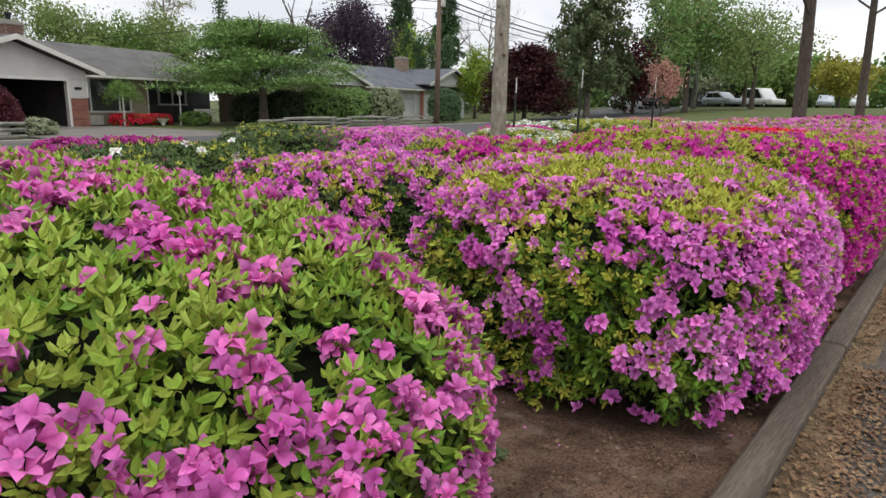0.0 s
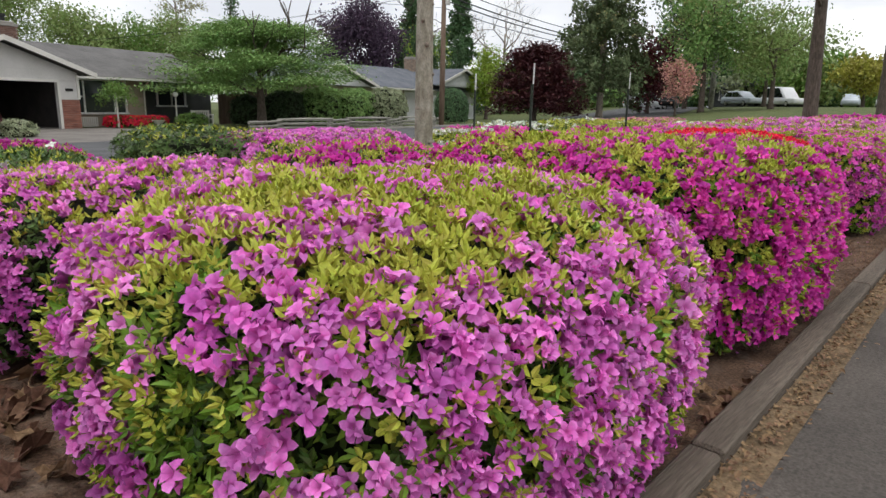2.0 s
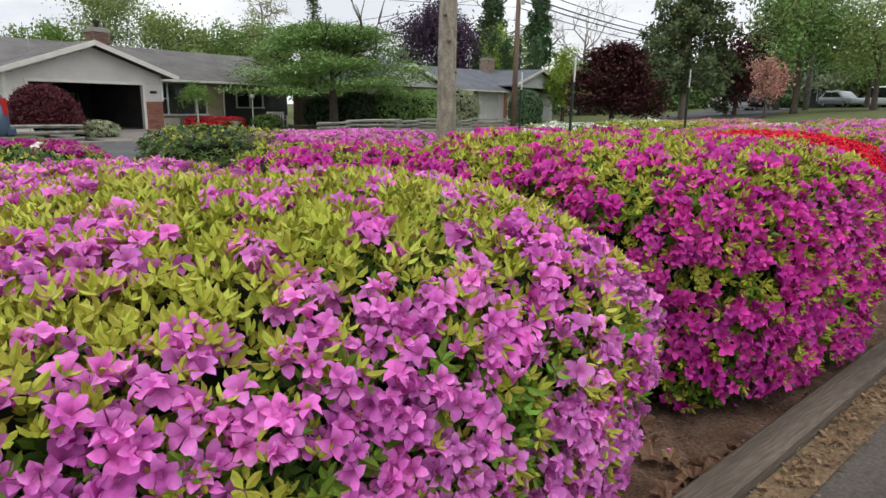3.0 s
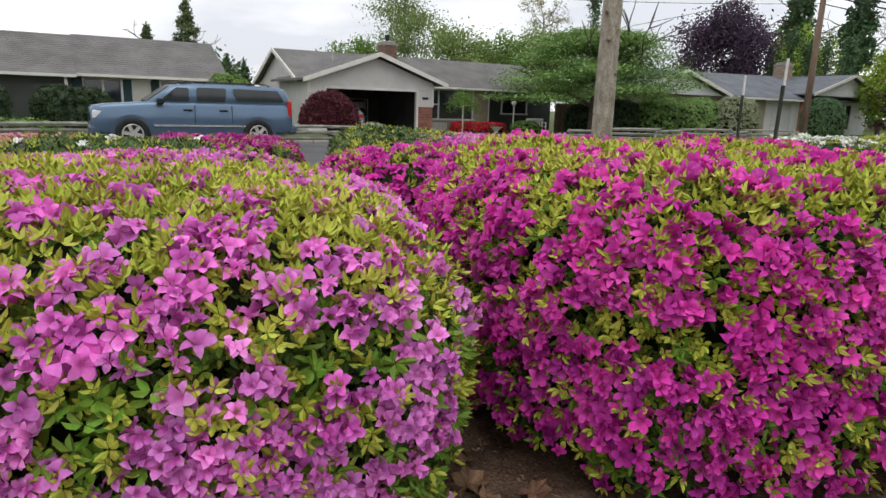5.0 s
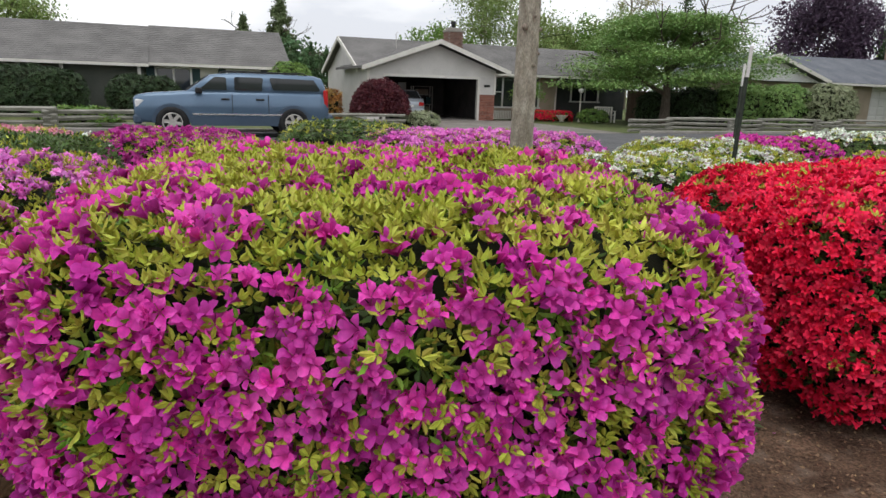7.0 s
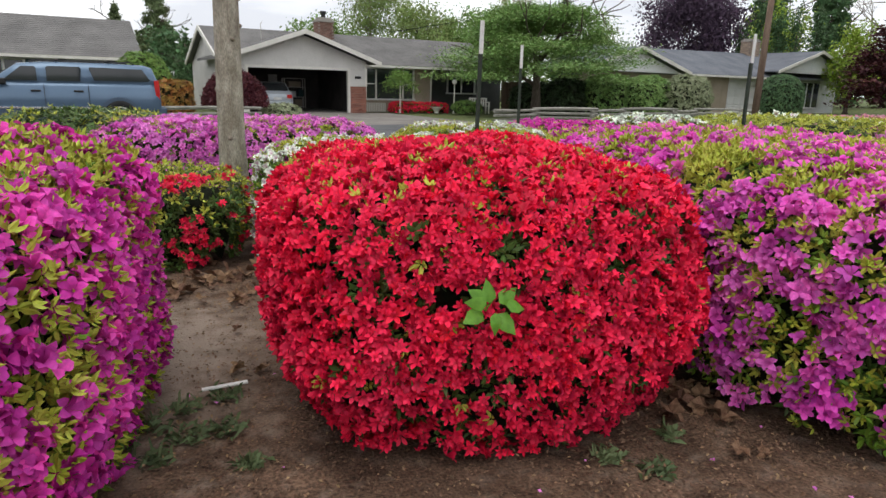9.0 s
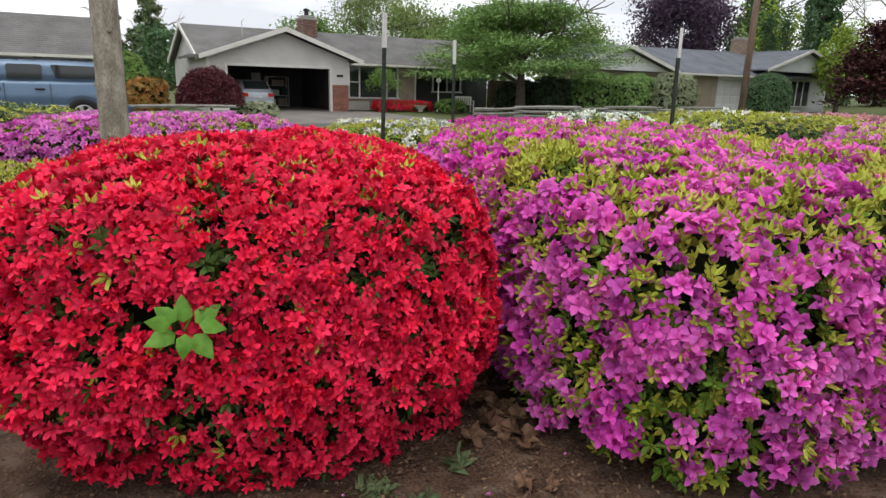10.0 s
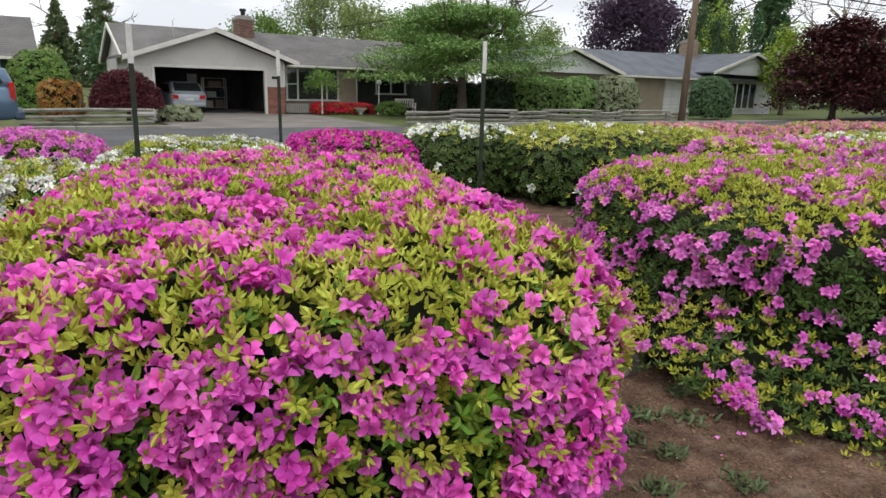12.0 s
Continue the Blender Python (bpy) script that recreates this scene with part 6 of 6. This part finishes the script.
# ---- litter, weeds and small things on the soil ----
def fallen_leaf_mesh(seed):
    """A curled, lobed plane-tree leaf."""
    rr = random.Random(seed)
    bm = bmesh.new()
    n = 14
    ring = []
    for k in range(n):
        a = 2 * math.pi * k / n
        r = 0.075 * (1.0 if k % 2 else 0.62) * rr.uniform(0.85, 1.15)
        ring.append(bm.verts.new((r * math.cos(a), r * math.sin(a), 0.02 + 0.028 * math.sin(2 * a + rr.uniform(0, 1)) + rr.uniform(-0.006, 0.01))))
    c = bm.verts.new((0, 0, 0.008))
    for k in range(n):
        bm.faces.new((c, ring[k], ring[(k + 1) % n]))
    tube(bm, [(-0.06, 0, 0.015), (-0.11, 0.01, 0.012), (-0.15, 0.03, 0.01)], [0.002, 0.002, 0.0015], 4)
    me = bpy.data.meshes.new("fallen_leaf")
    bm.to_mesh(me)
    bm.free()
    me.materials.append(M["deadleaf_piece"])
    return me


M["deadleaf_piece"] = mat("curled_dead_leaf", (0.13, 0.07, 0.04), (0.27, 0.16, 0.10), 25, 0.85, 0.3, 80, 0.25, per_object=True, hue=0.015, translucent=0.1)
leaf_meshes = [fallen_leaf_mesh(300 + i) for i in range(5)]
rl = random.Random(9)
SPOTS = ((3.3, -0.95, 0.25, 0.3, 40, 1.1), (3.05, -1.5, 0.2, 0.5, 10, 0.8), (5.5, -2.0, 0.09, 0.6, 44, 0.75), (7.75, 0.15, 0.4, 0.2, 50, 0.8), (8.3, 0.1, 0.15, 0.25, 16, 0.7), (8.1, -0.6, 0.2, 0.5, 8, 0.5),
         (9.9, -1.55, 0.09, 0.36, 64, 0.65), (12.5, -0.8, 0.15, 0.4, 8, 0.6), (6.2, -2.87, 0.6, 0.1, 8, 0.6))
for cx, cy, sx, sy, k, big in SPOTS:
    for i in range(k):
        o = new("fallen_leaf", leaf_meshes[rl.randrange(5)])
        s = rl.uniform(0.6, 1.2) * big
        o.matrix_basis = pose(rl.gauss(cx, sx), max(-2.9, rl.gauss(cy, sy)), 0.012 + rl.uniform(0, 0.025), rl.uniform(-30, 30), rl.uniform(-30, 30), rl.uniform(0, 360)) @ Matrix.Scale(s, 4)
        tagged(o, "curled brown dead leaf on the bare soil", "leaf", "fallen leaves")
rng = np.random.default_rng(4)
# bark chips over the bed
n = 60000
pts = np.stack([rng.uniform(-1, 14.5, n), -2.9 + 3.6 * rng.random(n) ** 1.4, np.full(n, 0.016)], 1)
extra = np.stack([np.where(rng.random(26000) < 0.5, rng.uniform(7.5, 10.4, 26000), rng.uniform(12.0, 14.5, 26000)), rng.uniform(-2.9, 0.9, 26000), np.full(26000, 0.016)], 1)
pts = np.concatenate([pts, extra])
n = len(pts)
dens = patchy(pts * np.array([1, 1, 0]), 1.3, 5)
pts = pts[rng.random(n) < np.clip((dens - 0.3) * 2.2, 0.1, 1)]
v, f = scatter_mesh(LEAF[0] - np.array([0.5, 0, 0]), LEAF[1], pts, frames_from(np.tile([0, 0, 1.0], (len(pts), 1)), 0.25, rng), rng.uniform(0.007, 0.026, len(pts)))
tagged(fast_mesh("bark_litter", v, f, M["litter"]), "scattered bark chips and leaf crumbs on the soil", "litter", kind="stuff")
n = 9000
pts = np.stack([np.where(rng.random(n) < 0.75, rng.uniform(7.4, 10.4, n), rng.uniform(11.9, 14.0, n)), rng.uniform(-2.85, 0.4, n), np.full(n, 0.024)], 1)
v, f = scatter_mesh(LEAF[0] - np.array([0.5, 0, 0]), LEAF[1], pts, frames_from(np.tile([0, 0, 1.0], (n, 1)), 0.5, rng), rng.uniform(0.006, 0.02, n))
tagged(fast_mesh("leaf_crumbs", v, f, M["deadleaf"]), "pale leaf crumbs scattered over the mulch", "litter", kind="stuff")
# dry crumbs on the verge strip and beside the edging
n = 5000
pts = np.stack([rng.uniform(-2, 15, n), rng.normal(-3.11, 0.045, n), np.full(n, 0.026)], 1)
v, f = scatter_mesh(LEAF[0] - np.array([0.5, 0, 0]), LEAF[1], pts, frames_from(np.tile([0, 0, 1.0], (n, 1)), 0.4, rng), rng.uniform(0.012, 0.034, n))
verge_litter = fast_mesh("dry_grass_litter", v, f, M["deadleaf"])
verge_litter.matrix_basis = edge_shift
tagged(verge_litter, "dry grass and leaf crumbs along the edging", "litter", kind="stuff")
n = 4200
pts = np.stack([rng.uniform(0.5, 4.9, n), -3.16 - np.abs(rng.normal(0, 0.13, n)), np.full(n, 0.017)], 1)
v, f = scatter_mesh(LEAF[0] - np.array([0.5, 0, 0]), LEAF[1], pts, frames_from(np.tile([0, 0, 1.0], (n, 1)), 0.3, rng), rng.uniform(0.012, 0.034, n))
drift = fast_mesh("dry_grass_litter", v, f, M["deadleaf"])
drift.matrix_basis = edge_shift
tagged(drift, "dry leaf crumbs drifted over the footpath", "litter", kind="stuff")
# fallen petals
n = 260
pts = np.stack([rng.uniform(2.6, 13, n), rng.uniform(-2.9, -0.5, n), np.full(n, 0.02)], 1)
v, f = scatter_mesh((LEAF[0] - np.array([0.5, 0, 0])) * np.array([1, 1.6, 1]), LEAF[1], pts, frames_from(np.tile([0, 0, 1.0], (n, 1)), 0.3, rng), rng.uniform(0.012, 0.024, n))
petals = fast_mesh("fallen_petals", v, f, M["lilac"])
set_reach(petals.data, np.full(len(petals.data.vertices), 0.8))
tagged(petals, "fallen lilac petals on the soil", "petals", kind="stuff")


M["weed"] = leafy("weed_leaf", (0.075, 0.105, 0.045), (0.15, 0.19, 0.085), 0.2, 0.6)


def weed(x, y, r, seed, blades=60):
    rw = np.random.default_rng(seed)
    a = rw.uniform(0, 6.28, blades)
    lean = rw.uniform(0.5, 2.2, blades)
    d = np.stack([np.cos(a) * lean, np.sin(a) * lean, np.ones(blades)], 1)
    d /= np.linalg.norm(d, axis=1, keepdims=True)
    s = np.stack([-np.sin(a), np.cos(a), np.zeros(blades)], 1) * 0.006
    root = np.stack([rw.normal(0, r * 0.35, blades), rw.normal(0, r * 0.35, blades), np.zeros(blades)], 1)
    ln = rw.uniform(0.03, 0.08, blades)[:, None]
    v = np.concatenate([(root - s)[:, None], (root + s)[:, None], (root + d * ln * 0.6 + s)[:, None], (root + d * ln - np.array([0, 0, 0.02]))[:, None]], 1).reshape(-1, 3)
    f = np.array([(0, 1, 2), (0, 2, 3)])[None] + (np.arange(blades) * 4)[:, None, None]
    o = fast_mesh("weed_tuft", v, f.reshape(-1, 3), M["weed"])
    o.matrix_basis = pose(x, y, 0.008)
    tagged(o, "small green weed tuft on the bare soil", "weed", "weeds on the soil")


for i, (x, y, r) in enumerate(((7.95, -1.5, 0.09), (8.1, -1.42, 0.1), (9.4, -2.2, 0.07), (9.52, -2.3, 0.08), (9.7, -2.12, 0.05), (7.9, -1.85, 0.07), (12.66, -1.82, 0.1), (12.4, -2.05, 0.09), (12.2, -2.25, 0.08), (12.8, -1.6, 0.08), (3.0, -2.3, 0.05), (12.5, -1.75, 0.1), (7.82, -1.62, 0.12), (7.98, -1.72, 0.1), (8.12, -1.7, 0.08), (8.2, -1.95, 0.06), (12.3, -1.9, 0.1), (12.55, -2.3, 0.09))):
    weed(x, y, r, 400 + i)
tag = tagged(box("plant_label", -0.09, 0.09, -0.012, 0.012, 0, 0.006, M["white_paint"]), "white plastic plant label lying on the soil", "plant label")
tag.matrix_basis = pose(8.1, -1.38, 0.03, 0, 0, 12)
bm = bmesh.new()
bmesh.ops.create_icosphere(bm, subdivisions=3, radius=0.5)
for q in bm.verts:
    q.co = Vector((q.co.x * 0.62, q.co.y * 0.36, max(-0.1, q.co.z * 0.2))) * (1 + 0.12 * noise.noise(q.co * 3))
M["dark_stone"] = mat("dark_stone", (0.11, 0.095, 0.08), (0.2, 0.18, 0.15), 14, 0.9, 0.7, 70, 0.3)
stone = tagged(part("stone", bm, M["dark_stone"], None, smooth=True), "flat grey-brown stone beside a shrub", "stone")
stone.matrix_basis = pose(12.58, -1.22, 0.02, 0, 0, 20)
# a volunteer sprig with broad leaves that pokes out of the scarlet shrub
sp = empty("vine_sprig", pose(8.9, -2.26, 0.61, 62, 0, 8), "fresh green sprig of broad pointed leaves in a red shrub", "sprig")
part("stem", tube(bmesh.new(), [(0, 0.02, -0.08), (0, 0, 0), (0.02, 0.03, 0.03)], [0.004, 0.004, 0.003], 6), M["mature"], sp)
M["sprig_leaf"] = mat("sprig_leaf", (0.12, 0.3, 0.03), (0.17, 0.38, 0.05), 20, 0.4, 0.2, 60, 0.15, translucent=0.3)
for i, (x, y, a, s) in enumerate(((-0.05, -0.02, 200, 1.0), (0.05, -0.05, -60, 1.0), (0.0, 0.04, 90, 0.9), (0.06, 0.03, 30, 0.95), (-0.04, 0.05, 140, 0.8), (0.0, -0.05, -100, 0.8), (0.08, 0.0, -15, 0.85), (-0.07, 0.02, 165, 0.8))):
    bm = bmesh.new()
    rib = [bm.verts.new((0.085 * f, 0, 0.012 * math.sin(math.pi * f))) for f in (0, 0.3, 0.65, 1.0)]
    lf = [bm.verts.new((0.085 * f, w, 0.004)) for f, w in ((0.2, 0.026), (0.55, 0.024))]
    rt = [bm.verts.new((0.085 * f, -w, 0.004)) for f, w in ((0.2, 0.026), (0.55, 0.024))]
    for sd, flip in ((lf, 1), (rt, 0)):
        for fc in ((rib[0], sd[0], rib[1]), (rib[1], sd[0], sd[1], rib[2]), (rib[2], sd[1], rib[3])):
            bm.faces.new(fc if flip else fc[::-1])
    o = part("leaf", bm, M["sprig_leaf"], sp, smooth=True)
    o.matrix_basis = pose(x * 0.42, y * 0.35, 0.02 + 0.008 * i, 14 - 5 * i, -12 + 4 * i, a) @ Matrix.Scale(s * 0.98, 4)
